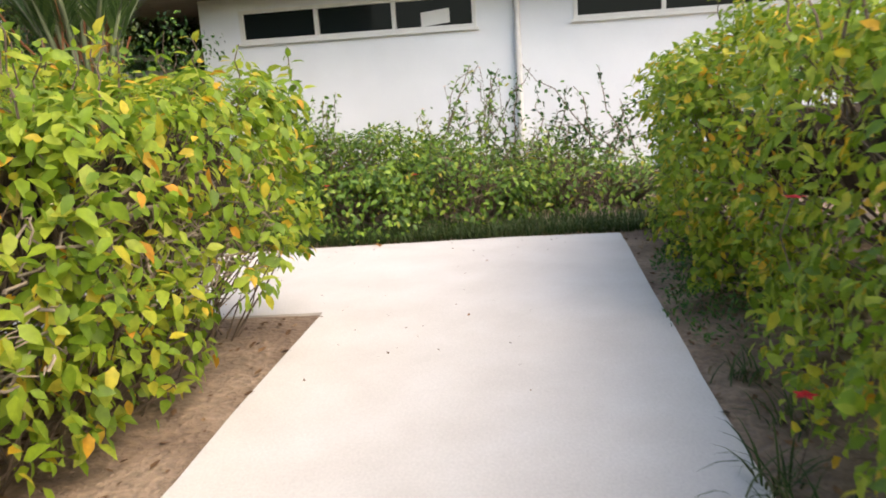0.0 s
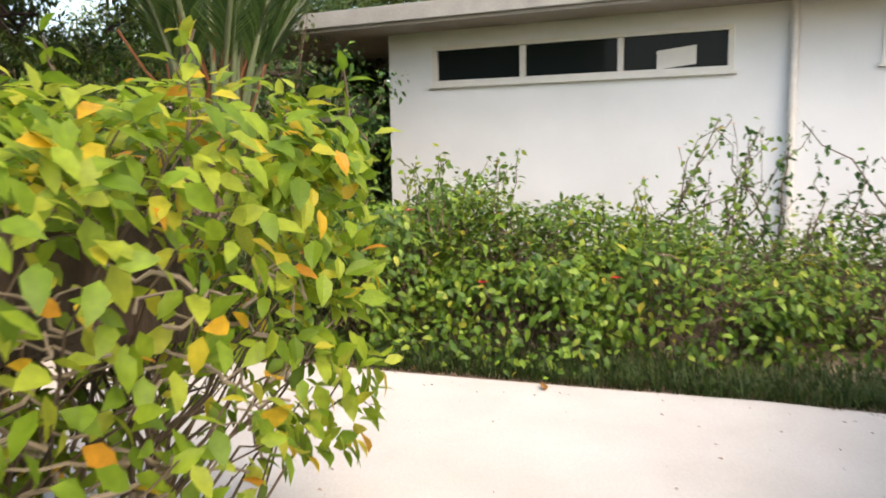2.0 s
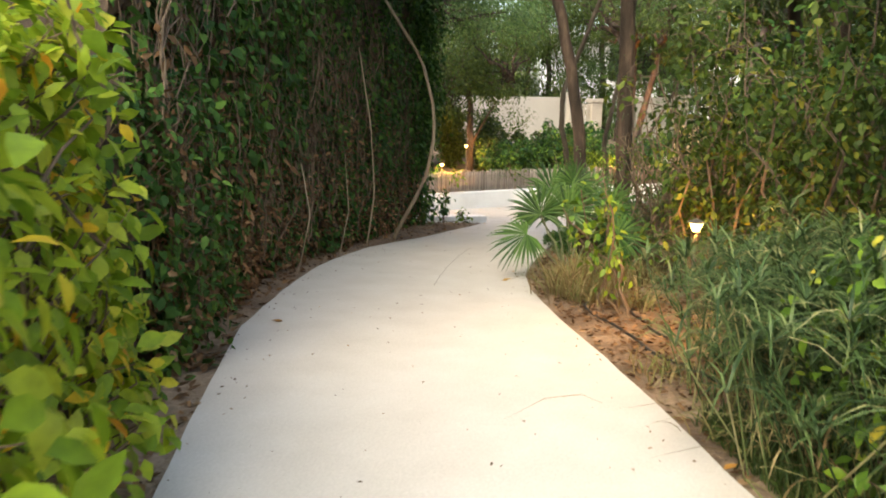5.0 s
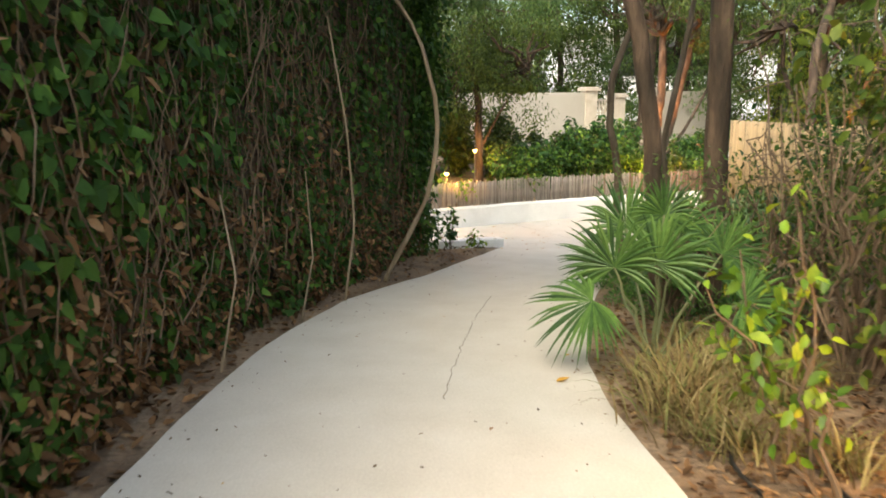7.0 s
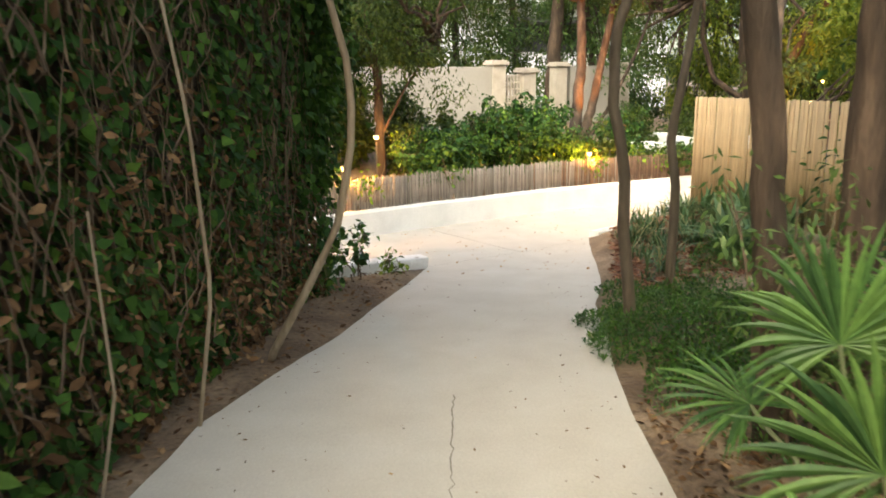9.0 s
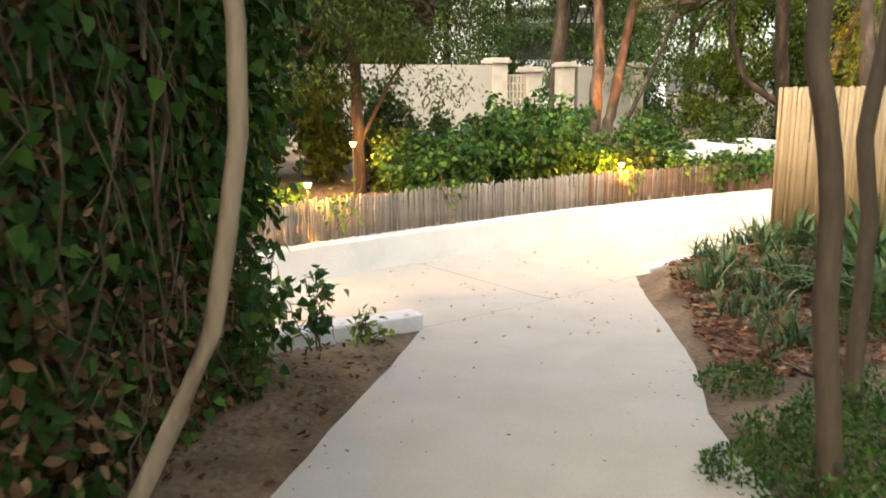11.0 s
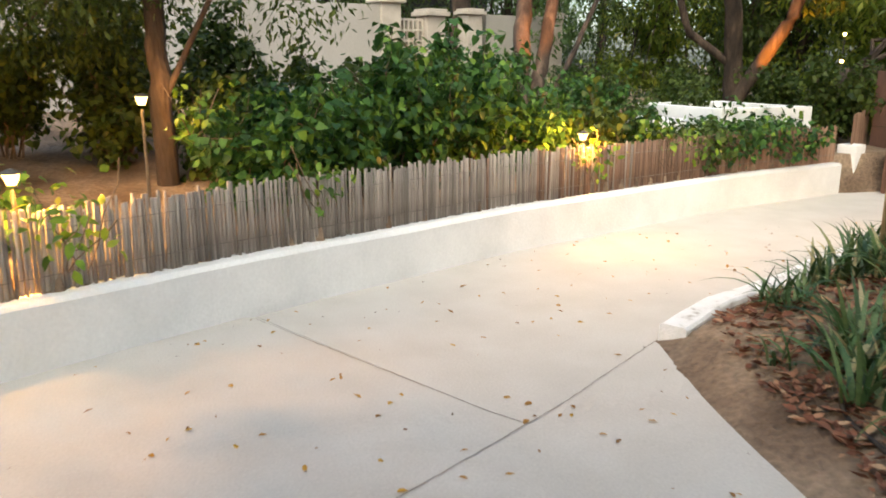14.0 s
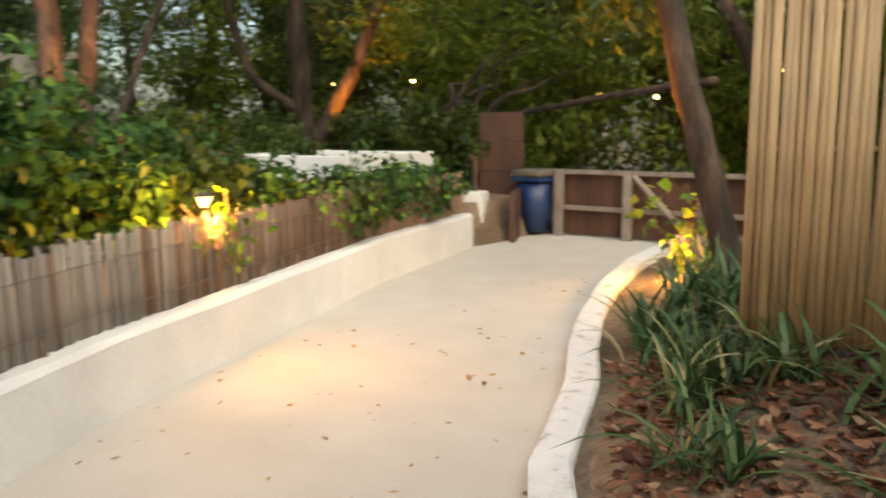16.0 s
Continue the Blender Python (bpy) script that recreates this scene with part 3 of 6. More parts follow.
low_wall = ribbon("wall_low", LOW_WALL, 150, (0.0, 0.22), -0.2, 0.40, WHITEWASH, None, 0.006, 0.03)
tagged(low_wall, "low curved whitewashed garden wall beside the path", "wall", kind="structure")
kerb_l = ribbon("kerb", WALK_IN[1:], 60, (-0.02, 0.19), -0.15, 0.13, KERB_PAINT, None, 0.005, 0.012)
tagged(kerb_l, "chipped white painted kerb round a soil bed", "kerb", kind="structure")
kerb_r = ribbon("kerb", WALK_OUT[:-1], 70, (-0.01, -0.18), -0.15, 0.12, KERB_PAINT, None, 0.008, 0.015)
tagged(kerb_r, "chipped white painted kerb round a planted mound", "kerb", kind="structure")

# ---- short reed fence on the low wall ----
fence = thing("reed_fence", (-17.0, 9.0, 0.4), "weathered short reed fence standing on the low wall", "fence")
FLINE = along(LOW_WALL, 400)
fd = np.gradient(FLINE, axis=0)
fd /= np.linalg.norm(fd, axis=1)[:, None]
FLINE = FLINE + np.stack([-fd[:, 1], fd[:, 0]], -1) * 0.13
FLEN = float(np.linalg.norm(np.diff(FLINE, axis=0), axis=1).sum())


def reed_mesh(name, r, h, mat, seg=6):
    bm = bmesh.new()
    cone(bm, r, r * 0.92, h, (0, 0, h / 2), seg)
    for f in bm.faces:
        f.smooth = len(f.verts) == 4
    me = bpy.data.meshes.new(name)
    bm.to_mesh(me)
    bm.free()
    me.materials.append(mat)
    return me


reeds_grey = [reed_mesh("reed", 0.0125 * s, 0.47 * k, REED_GREY) for s, k in ((1.0, 1.0), (0.85, 1.05), (1.15, 0.97))]
reeds_brown = [reed_mesh("reed", 0.0125 * s, 0.47 * k, REED_BROWN) for s, k in ((1.0, 1.0), (0.85, 1.03), (1.15, 0.98))]
spots = along(FLINE, int(FLEN / 0.027))
near = np.argsort(np.abs(spots[:, 1] - 8.6))[:300]
near_set = set(near.tolist())
rest = []
for k, (rx, ry) in enumerate(spots):
    tall = 0.40 + rng.uniform(-0.012, 0.012)
    # brown share rises by the lamp for its warm light; beyond, reeds are brown
    brown = rng.random() < np.interp(ry, (8.8, 9.6, 11.0), (0.0, 0.45, 1.0))
    mesh = (reeds_brown if brown else reeds_grey)[rng.integers(0, 3)]
    if k in near_set:
        ob = new("reed", mesh)
        ob.parent = fence
        ob.matrix_parent_inverse = Matrix.Translation(-Vector(fence.location))
        ob.matrix_basis = pose(rx, ry, tall, rng.normal(0, 0.7), rng.normal(0, 0.7), rng.uniform(0, 360))
    else:
        rest.append((rx, ry, tall))
for nm, mat, pick in (("grey_reeds", REED_GREY, lambda y: y <= 9.6), ("brown_reeds", REED_BROWN, lambda y: y > 9.6)):
    lines = [(arr((x, y, z), (x + rng.normal(0, 0.004), y + rng.normal(0, 0.004), z + 0.47 * rng.uniform(0.96, 1.05))), 0.0125 * rng.uniform(0.85, 1.15)) for x, y, z in rest if pick(y)]
    if lines:
        v, f = tubes(lines, 5)
        tagged(under(array_part(nm, v, f, mat), fence), kind="stuff")
for hgt in (0.50, 0.76):
    side = np.stack([-fd[:, 1], fd[:, 0]], -1)
    v, f = tubes([(np.c_[along(FLINE - side * 0.014, 300), np.full(300, hgt)], 0.0025)], 5)
    under(array_part("binding_wire", v, f, WIRE), fence)

# ---- tall reed screen ----
S0, S1 = arr(-14.78, 10.82), arr(-8.4, 12.4)
screen = thing("reed_screen", (float(S0[0]), float(S0[1]), 0.5), "tall golden reed screen with upright canes", "screen")
sdir = (S1 - S0) / np.linalg.norm(S1 - S0)
slen = float(np.linalg.norm(S1 - S0))
canes = [reed_mesh("cane", 0.021 * s, 1.57 * k, REED_GOLD, 8) for s, k in ((1.0, 1.0), (0.9, 0.995), (1.1, 1.004), (0.95, 0.99))]
s, k = 0.02, 0
while s < slen:
    q = S0 + sdir * s
    ob = new("cane", canes[k % 4])
    ob.parent = screen
    ob.matrix_parent_inverse = Matrix.Translation(-Vector(screen.location))
    ob.matrix_basis = pose(q[0], q[1] + rng.normal(0, 0.004), 0.50 + max(0.0, s - 2) * 0.0, rng.normal(0, 0.3), rng.normal(0, 0.3), rng.uniform(0, 360))
    s += 0.0365 + rng.uniform(-0.002, 0.002)
    k += 1
for hgt in (0.75, 1.3, 1.85):
    off = arr(-sdir[1], sdir[0]) * 0.028
    v, f = tubes([(arr((*(S0 + off), hgt), (*(S1 + off), hgt)), 0.012)], 6)
    under(array_part("cross_pole", v, f, REED_GOLD), screen)

# ---- white bungalow ----
A, B = arr(-1.34, 12.94), arr(9.5, 13.47)
wdir = (B - A) / np.linalg.norm(B - A)
WANG = math.atan2(wdir[1], wdir[0])
house = thing("bungalow", (float(A[0]), float(A[1]), 1.18), "white stucco bungalow with strip windows and a flat overhanging roof", "house")


def hpt(s, off=0.0):
    """A plan point s metres along the front, off metres behind it."""
    q = A + wdir * s + arr(-wdir[1], wdir[0]) * off
    return float(q[0]), float(q[1])


def hbox(bm, s0, s1, o0, o1, z0, z1, bevel=0.0):
    x, y = hpt((s0 + s1) / 2, (o0 + o1) / 2)
    return box(bm, (s1 - s0, abs(o1 - o0), z1 - z0), (x, y, (z0 + z1) / 2), bevel, WANG)


wl = float(np.linalg.norm(B - A))
openings = [(0.64, 4.22), (5.58, 9.2)]
SILL, HEAD = 3.33, 3.80
bm = bmesh.new()
hbox(bm, 0, wl, 0, 0.22, 1.0, SILL)
hbox(bm, 0, wl, 0, 0.22, HEAD, 4.15)
hbox(bm, 0, openings[0][0], 0, 0.22, SILL, HEAD)
hbox(bm, openings[0][1], openings[1][0], 0, 0.22, SILL, HEAD)
hbox(bm, openings[1][1], wl, 0, 0.22, SILL, HEAD)
under(part("wall", bm, STUCCO), house)
bm = bmesh.new()
hbox(bm, 0, 0.22, 0.22, 7, 1.0, 4.15)
under(part("wall", bm, STUCCO, label="side wall"), house)
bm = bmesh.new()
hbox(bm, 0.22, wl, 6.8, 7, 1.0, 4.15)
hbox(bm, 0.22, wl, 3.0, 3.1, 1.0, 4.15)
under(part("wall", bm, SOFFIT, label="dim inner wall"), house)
bm = bmesh.new()
hbox(bm, -3.0, wl + 1, -0.78, 7.6, 4.03, 4.22, 0.015)
roof = under(part("roof", bm, ROOF), house)
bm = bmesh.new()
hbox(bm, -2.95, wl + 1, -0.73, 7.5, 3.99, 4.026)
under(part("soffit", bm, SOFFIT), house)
for s0, s1 in openings:
    w = under(thing("window", (*hpt(s0, 0.05), SILL), "", ""), house)
    w.location = (0, 0, 0)
    w.matrix_parent_inverse = Matrix()
    w.location = Vector((*hpt(s0, 0.05), SILL)) - Vector(house.location)
    wloc = Vector((*hpt(s0, 0.05), SILL))

    def wunder(ob):
        ob.parent = w
        ob.matrix_parent_inverse = Matrix.Translation(-wloc)
        return ob

    bm = bmesh.new()
    for z0, z1 in ((SILL, SILL + 0.05), (HEAD - 0.05, HEAD)):
        hbox(bm, s0, s1, -0.025, 0.10, z0, z1, 0.006)
    for k in range(4):
        c = s0 + 0.03 + (s1 - s0 - 0.06) * k / 3
        hbox(bm, c - 0.03, c + 0.03, -0.02, 0.10, SILL + 0.05, HEAD - 0.05, 0.006)
    wunder(part("window_frame", bm, FRAME_WHITE))
    bm = bmesh.new()
    hbox(bm, s0 - 0.03, s1 + 0.03, -0.06, -0.001, SILL - 0.04, SILL - 0.002, 0.006)
    wunder(part("window_sill", bm, FRAME_WHITE))
    for k in range(3):
        a = s0 + 0.06 + (s1 - s0 - 0.06) * k / 3
        bm = bmesh.new()
        hbox(bm, a, a + (s1 - s0 - 0.06) / 3 - 0.06, 0.04, 0.046, SILL + 0.05, HEAD - 0.05)
        wunder(part("pane", bm, GLASS))
# thin pale panel standing in for an unidentified pale shape in the pane
pane_mark = thing("pale_pane_mark", (*hpt(3.62, 0.034), 3.48), "pale tilted panel in the strip window", "paper")
bm = bmesh.new()
box(bm, (0.42, 0.004, 0.20), (0, 0, 0.02), 0.001, WANG)
for vtx in bm.verts:
    vtx.co.z += 0.10 * vtx.co.x
part("sheet", bm, FRAME_WHITE, pane_mark)
# drainpipe with brackets
px, py = hpt(4.80, -0.06)
v, f = tubes([(arr((px, py, 1.15), (px, py, 2.6), (px, py, 3.99)), 0.045)], 10)
pipe = under(array_part("drainpipe", v, f, PIPE_WHITE, smooth=True), house)
for z in (1.9, 2.9, 3.75):
    bm = bmesh.new()
    cone(bm, 0.055, 0.055, 0.05, (px, py, z), 12)
    under(part("pipe_bracket", bm, PIPE_WHITE), house)

# ---- white pergola behind the palm ----
pergola = thing("pergola", (-5.0, 14.6, 0.9), "white painted timber pergola in the dim thicket", "pergola")
for z, x0, x1 in ((3.30, -12.2, -3.0), (3.02, -12.2, -3.0)):
    bm = bmesh.new()
    box(bm, (x1 - x0, 0.12, 0.11), ((x0 + x1) / 2, 14.7, z), 0.008)
    under(part("beam", bm, FRAME_WHITE), pergola)
for x in (-12.0, -9.0, -6.1, -3.2):
    bm = bmesh.new()
    box(bm, (0.12, 0.12, 2.5), (x, 14.72, 2.0), 0.008)
    under(part("post", bm, FRAME_WHITE), pergola)

# ---- garden wall far behind ----
garden_wall = thing("wall_garden", (-25.1, 9.25, 0.5), "plain grey rendered garden wall with capped piers", "wall", kind="structure")
gd, gn = arr(-0.37, 0.93), arr(-0.93, -0.37)
GANG = math.atan2(gd[1], gd[0])
C0, C1 = arr(-25.12, 9.25), arr(-28.0, 11.0)


def gbox(bm, origin, s0, s1, o0, o1, z0, z1, bevel=0.01):
    q = origin + gd * (s0 + s1) / 2 + gn * (o0 + o1) / 2
    box(bm, (s1 - s0, o1 - o0, z1 - z0), (q[0], q[1], (z0 + z1) / 2), bevel, GANG)


bm = bmesh.new()
gbox(bm, C0, -14, 0.0, 0, 0.25, 0, 2.66)
under(part("wall_panel", bm, GARDEN_WALL), garden_wall)
bm = bmesh.new()
gbox(bm, C1, 1.1, 3.4, 0, 0.25, 0, 2.72)
under(part("wall_panel", bm, GARDEN_WALL), garden_wall)
for o, s in ((C0, 0.05), (C0, 1.02), (C1, 0.75), (C1, 3.2)):
    bm = bmesh.new()
    gbox(bm, o, s - 0.20, s + 0.20, -0.06, 0.34, 0, 2.70 if s != 1.02 else 2.5)
    pier = under(part("pier", bm, CAPSTONE), garden_wall)
    bm = bmesh.new()
    z = 2.703 if s != 1.02 else 2.503
    gbox(bm, o, s - 0.27, s + 0.27, -0.13, 0.41, z, z + 0.08, 0.015)
    gbox(bm, o, s - 0.23, s + 0.23, -0.09, 0.37, z + 0.083, z + 0.13, 0.015)
    under(part("cap", bm, CAPSTONE), garden_wall)
# pierced panel between the piers
bm = bmesh.new()
for k in range(6):
    gbox(bm, C0, 0.27 + k * 0.10, 0.31 + k * 0.10, 0.06, 0.14, 0.6, 2.45, 0.005)
for k in range(10):
    gbox(bm, C0, 0.25, 0.82, 0.07, 0.13, 0.7 + k * 0.19, 0.74 + k * 0.19, 0.005)
under(part("pierced_screen", bm, CAPSTONE, label="pierced cream stone panel"), garden_wall)

# ---- far white house; black panels stand in for shade in its veranda ----
far_house = thing("house", (-58, 18, 0), "distant white house with a dark veranda behind trees", "house")
for nm, size, at, mat in (("wall", (6, 16, 7), (-61, 17.5, 3.5), STUCCO), ("veranda_ceiling", (2.6, 6.0, 0.3), (-56.7, 17.4, 6.0), VERANDA_SHADE), ("veranda_back", (0.2, 6.0, 1.8), (-57.9, 17.4, 4.95), VERANDA_SHADE), ("roof", (9, 18, 0.5), (-60, 17.5, 7.3), STUCCO)):
    bm = bmesh.new()
    box(bm, size, at, 0.03)
    under(part(nm, bm, mat), far_house)

# ---- planters, stones and pots on the terrace ----
def planter(t0, t1, deep, top):
    """A masonry trough: front from t0 to t1, deep metres to the back, rim at height top."""
    t0, t1 = arr(*t0), arr(*t1)
    td = unit(t1 - t0)
    back = arr(-td[1], td[0])
    ang, wide = math.atan2(td[1], td[0]), float(np.linalg.norm(t1 - t0))
    mid = (t0 + t1) / 2
    t = thing("planter", (float(mid[0]), float(mid[1]), 0.5), "white rectangular masonry planter filled with soil", "planter", "terrace planters")
    h = top - 0.27
    for o in (0.0, deep):
        bm = bmesh.new()
        box(bm, (wide, 0.16, h), (*(mid + back * o), top - h / 2), 0.02, ang)
        under(part("side_wall", bm, WHITEWASH), t)
    for o in (-wide / 2 + 0.08, wide / 2 - 0.08):
        bm = bmesh.new()
        box(bm, (0.156, deep - 0.165, h - 0.004), (*(mid + td * o + back * deep / 2), top - h / 2 - 0.002), 0.02, ang)
        under(part("end_wall", bm, WHITEWASH), t)
    bm = bmesh.new()
    box(bm, (wide - 0.33, deep - 0.17, 0.3), (*(mid + back * deep / 2), top - 0.24), 0.02, ang)
    under(part("soil", bm, SOIL), t)


planter((-19.58, 12.55), (-19.9, 14.1), 1.5, 1.11)
planter((-19.25, 11.15), (-19.5, 12.25), 0.8, 0.98)
for (x, y, z, sx, sy, sz, a) in ((-19.3, 10.6, 0.72, 0.75, 0.45, 0.5, 0.4), (-20.3, 11.1, 0.82, 0.6, 0.5, 0.5, 1.1)):
    rock = thing("boulder", (x, y, z - sz / 2), "pale grey garden boulder among leaves", "rock", "terrace boulders")
    bm = bmesh.new()
    bmesh.ops.create_icosphere(bm, subdivisions=3, radius=0.5)
    for vtx in bm.verts:
        n0 = noise.noise(vtx.co * 2.2 + Vector((x, y, z)))
        vtx.co *= 1 + 0.35 * n0
        vtx.co = Vector((vtx.co.x * sx * 1.4, vtx.co.y * sy * 1.4, vtx.co.z * sz + sz / 2))
    part("stone", bm, STONE, rock)


def flower_pot(x, y, z, r=0.19, h=0.32):
    t = thing("flower_pot", (x, y, z), "terracotta pot glowing in warm lamplight on the terrace", "pot", "terrace pots")
    bm = bmesh.new()
    cone(bm, r * 0.72, r, h, (0, 0, h / 2), 20)
    part("pot", bm, CLAY, t, smooth=True)
    bm = bmesh.new()
    cone(bm, r * 1.10, r * 1.12, 0.05, (0, 0, h - 0.005), 20)
    part("rim", bm, CLAY, t)
    p = rng.normal(0, 0.12, (60, 3)) + arr(0, 0, h + 0.12)
    v, f = blades(p, rng.normal(0, 1, (60, 3)), arr(0, 0, 1) + rng.normal(0, 0.4, (60, 3)), rng.uniform(0.06, 0.12, 60), OVAL)
    array_part("leaves", v, f, SHRUB_LEAF, t)
    return t


flower_pot(-23.1, 12.6, 0.92)
flower_pot(-22.3, 11.9, 0.90)

# ---- board, bin, gate at the end of the walk ----
board = thing("board_panel", (-20.1, 15.6, 0), "tall dark brown boarded panel by the gate", "panel")
for k in range(4):
    bm = bmesh.new()
    box(bm, (0.60 - 0.04 * (k == 0), 0.07, 0.385), (-20.12, 15.72, 0.2 + k * 0.39), 0.008, 0.55)
    under(part("plank", bm, DARK_WOOD), board)
bm = bmesh.new()
box(bm, (0.75, 0.30, 0.20), (-20.05, 15.55, 0.10), 0.01, 0.55)
under(part("step", bm, DARK_WOOD), board)
for z in (0.15, 0.455):
    bm = bmesh.new()
    box(bm, (0.62, 0.06, 0.30), (-19.41, 15.13, z), 0.008, 2.12)
    under(part("plank", bm, DARK_WOOD), board)

bin_t = thing("wheelie_bin", (-19.50, 15.66, 0.0), "blue plastic wheeled bin with a dull lid", "bin")
bm = bmesh.new()
vs = box(bm, (0.40, 0.42, 0.66), (0, 0, 0.37))
for vtx in vs:
    if vtx.co.z < 0.2:
        vtx.co.x *= 0.78
        vtx.co.y *= 0.78
bmesh.ops.bevel(bm, geom=list(bm.edges), offset=0.035, segments=3, affect="EDGES")
part("body", bm, BIN_BLUE, bin_t, smooth=True)
bm = bmesh.new()
box(bm, (0.46, 0.48, 0.05), (0, 0, 0.715), 0.015)
part("rim", bm, BIN_BLUE, bin_t)
bm = bmesh.new()
box(bm, (0.44, 0.46, 0.10), (0, 0, 0.79), 0.04)
part("lid", bm, BIN_BAG, bin_t, "dull grey-brown lid", True)
for sx in (-0.15, 0.15):
    bm = bmesh.new()
    bmesh.ops.create_cone(bm, cap_ends=True, segments=16, radius1=0.09, radius2=0.09, depth=0.05, matrix=pose(sx, 0.19, 0.09, 0, 90, 0))
    part("wheel", bm, RUBBER, bin_t)

gate = thing("timber_gate", (-18.2, 15.85, 0), "low brown timber gate with pale rails and a brace", "gate")
GA, GB = arr(-19.25, 15.85), arr(-16.6, 16.15)
gdir = unit(GB - GA)
gl = float(np.linalg.norm(GB - GA))
gang = math.atan2(gdir[1], gdir[0])
for k in range(14):
    s = gl * (k + 0.5) / 14
    q = GA + gdir * s
    bm = bmesh.new()
    box(bm, (gl / 14 - 0.006, 0.03, 0.76), (q[0], q[1] + 0.03, 0.40), 0.004, gang)
    under(part("plank", bm, DARK_WOOD), gate)
for z in (0.81, 0.36):
    q = (GA + GB) / 2
    bm = bmesh.new()
    box(bm, (gl, 0.07, 0.055), (q[0], q[1] - 0.03, z), 0.006, gang)
    under(part("rail", bm, RAIL_WOOD), gate)
for s in (0.05, 0.98, 1.9):
    q = GA + gdir * s
    bm = bmesh.new()
    box(bm, (0.10, 0.09, 0.84), (q[0], q[1] - 0.11, 0.42), 0.008, gang)
    under(part("post", bm, RAIL_WOOD), gate)
q0, q1 = GA + gdir * 1.05, GA + gdir * 1.75
v, f = tubes([(arr((q0[0], q0[1] - 0.11, 0.78), (q1[0], q1[1] - 0.11, 0.10)), 0.04)], 4)
under(array_part("brace", v, f, RAIL_WOOD), gate)
# boarded fence that carries on behind the wall end
back_fence = thing("reed_fence", (-20.6, 14.9, 0), "brown reed fence closing the terrace end", "fence")
lines = []
for k in range(70):
    q = arr(-19.55, 14.55) + arr(-0.9, 0.95) * k / 70 * 1.3
    lines.append((arr((q[0], q[1], 0.3), (q[0], q[1], 1.0 + rng.normal(0, 0.015))), 0.012))
v, f = tubes(lines, 5)
tagged(under(array_part("reeds", v, f, REED_BROWN), back_fence), kind="stuff")
bm = bmesh.new()
box(bm, (0.26, 0.26, 0.62), (-19.62, 14.62, 0.31), 0.03, 0.4)
post_w = part("wall_end_post", bm, WHITEWASH, None)
tagged(post_w, "white masonry end post of the low wall", "post", kind="structure")

# ---- path lamps ----


def path_lamp(x, y, z, ground_h):
    """A stake lamp: glowing funnel under a small cap. z: height of the glass."""
    t = thing("path_lamp", (x, y, ground_h), "small stake path lamp, lit warm, among plants", "lamp", "path lamps")
    h = z - ground_h
    bm = bmesh.new()
    cone(bm, 0.014, 0.012, h - 0.06, (0, 0, (h - 0.06) / 2), 8)
    part("stake", bm, LAMP_METAL, t)
    bm = bmesh.new()
    cone(bm, 0.024, 0.048, 0.062, (0, 0, h), 16)
    ob = part("diffuser", bm, LAMP_GLASS, t, "glowing warm glass funnel", True)
    ob.visible_shadow = False
    bm = bmesh.new()
    cone(bm, 0.066, 0.016, 0.026, (0, 0, h + 0.046), 18)
    part("cap", bm, LAMP_METAL, t)
    return t


for lx, ly, lz in LAMP_SPOTS:
    gh = float(ground_z(arr((lx, ly)))[0]) - 0.02
    path_lamp(lx, ly, lz, gh)


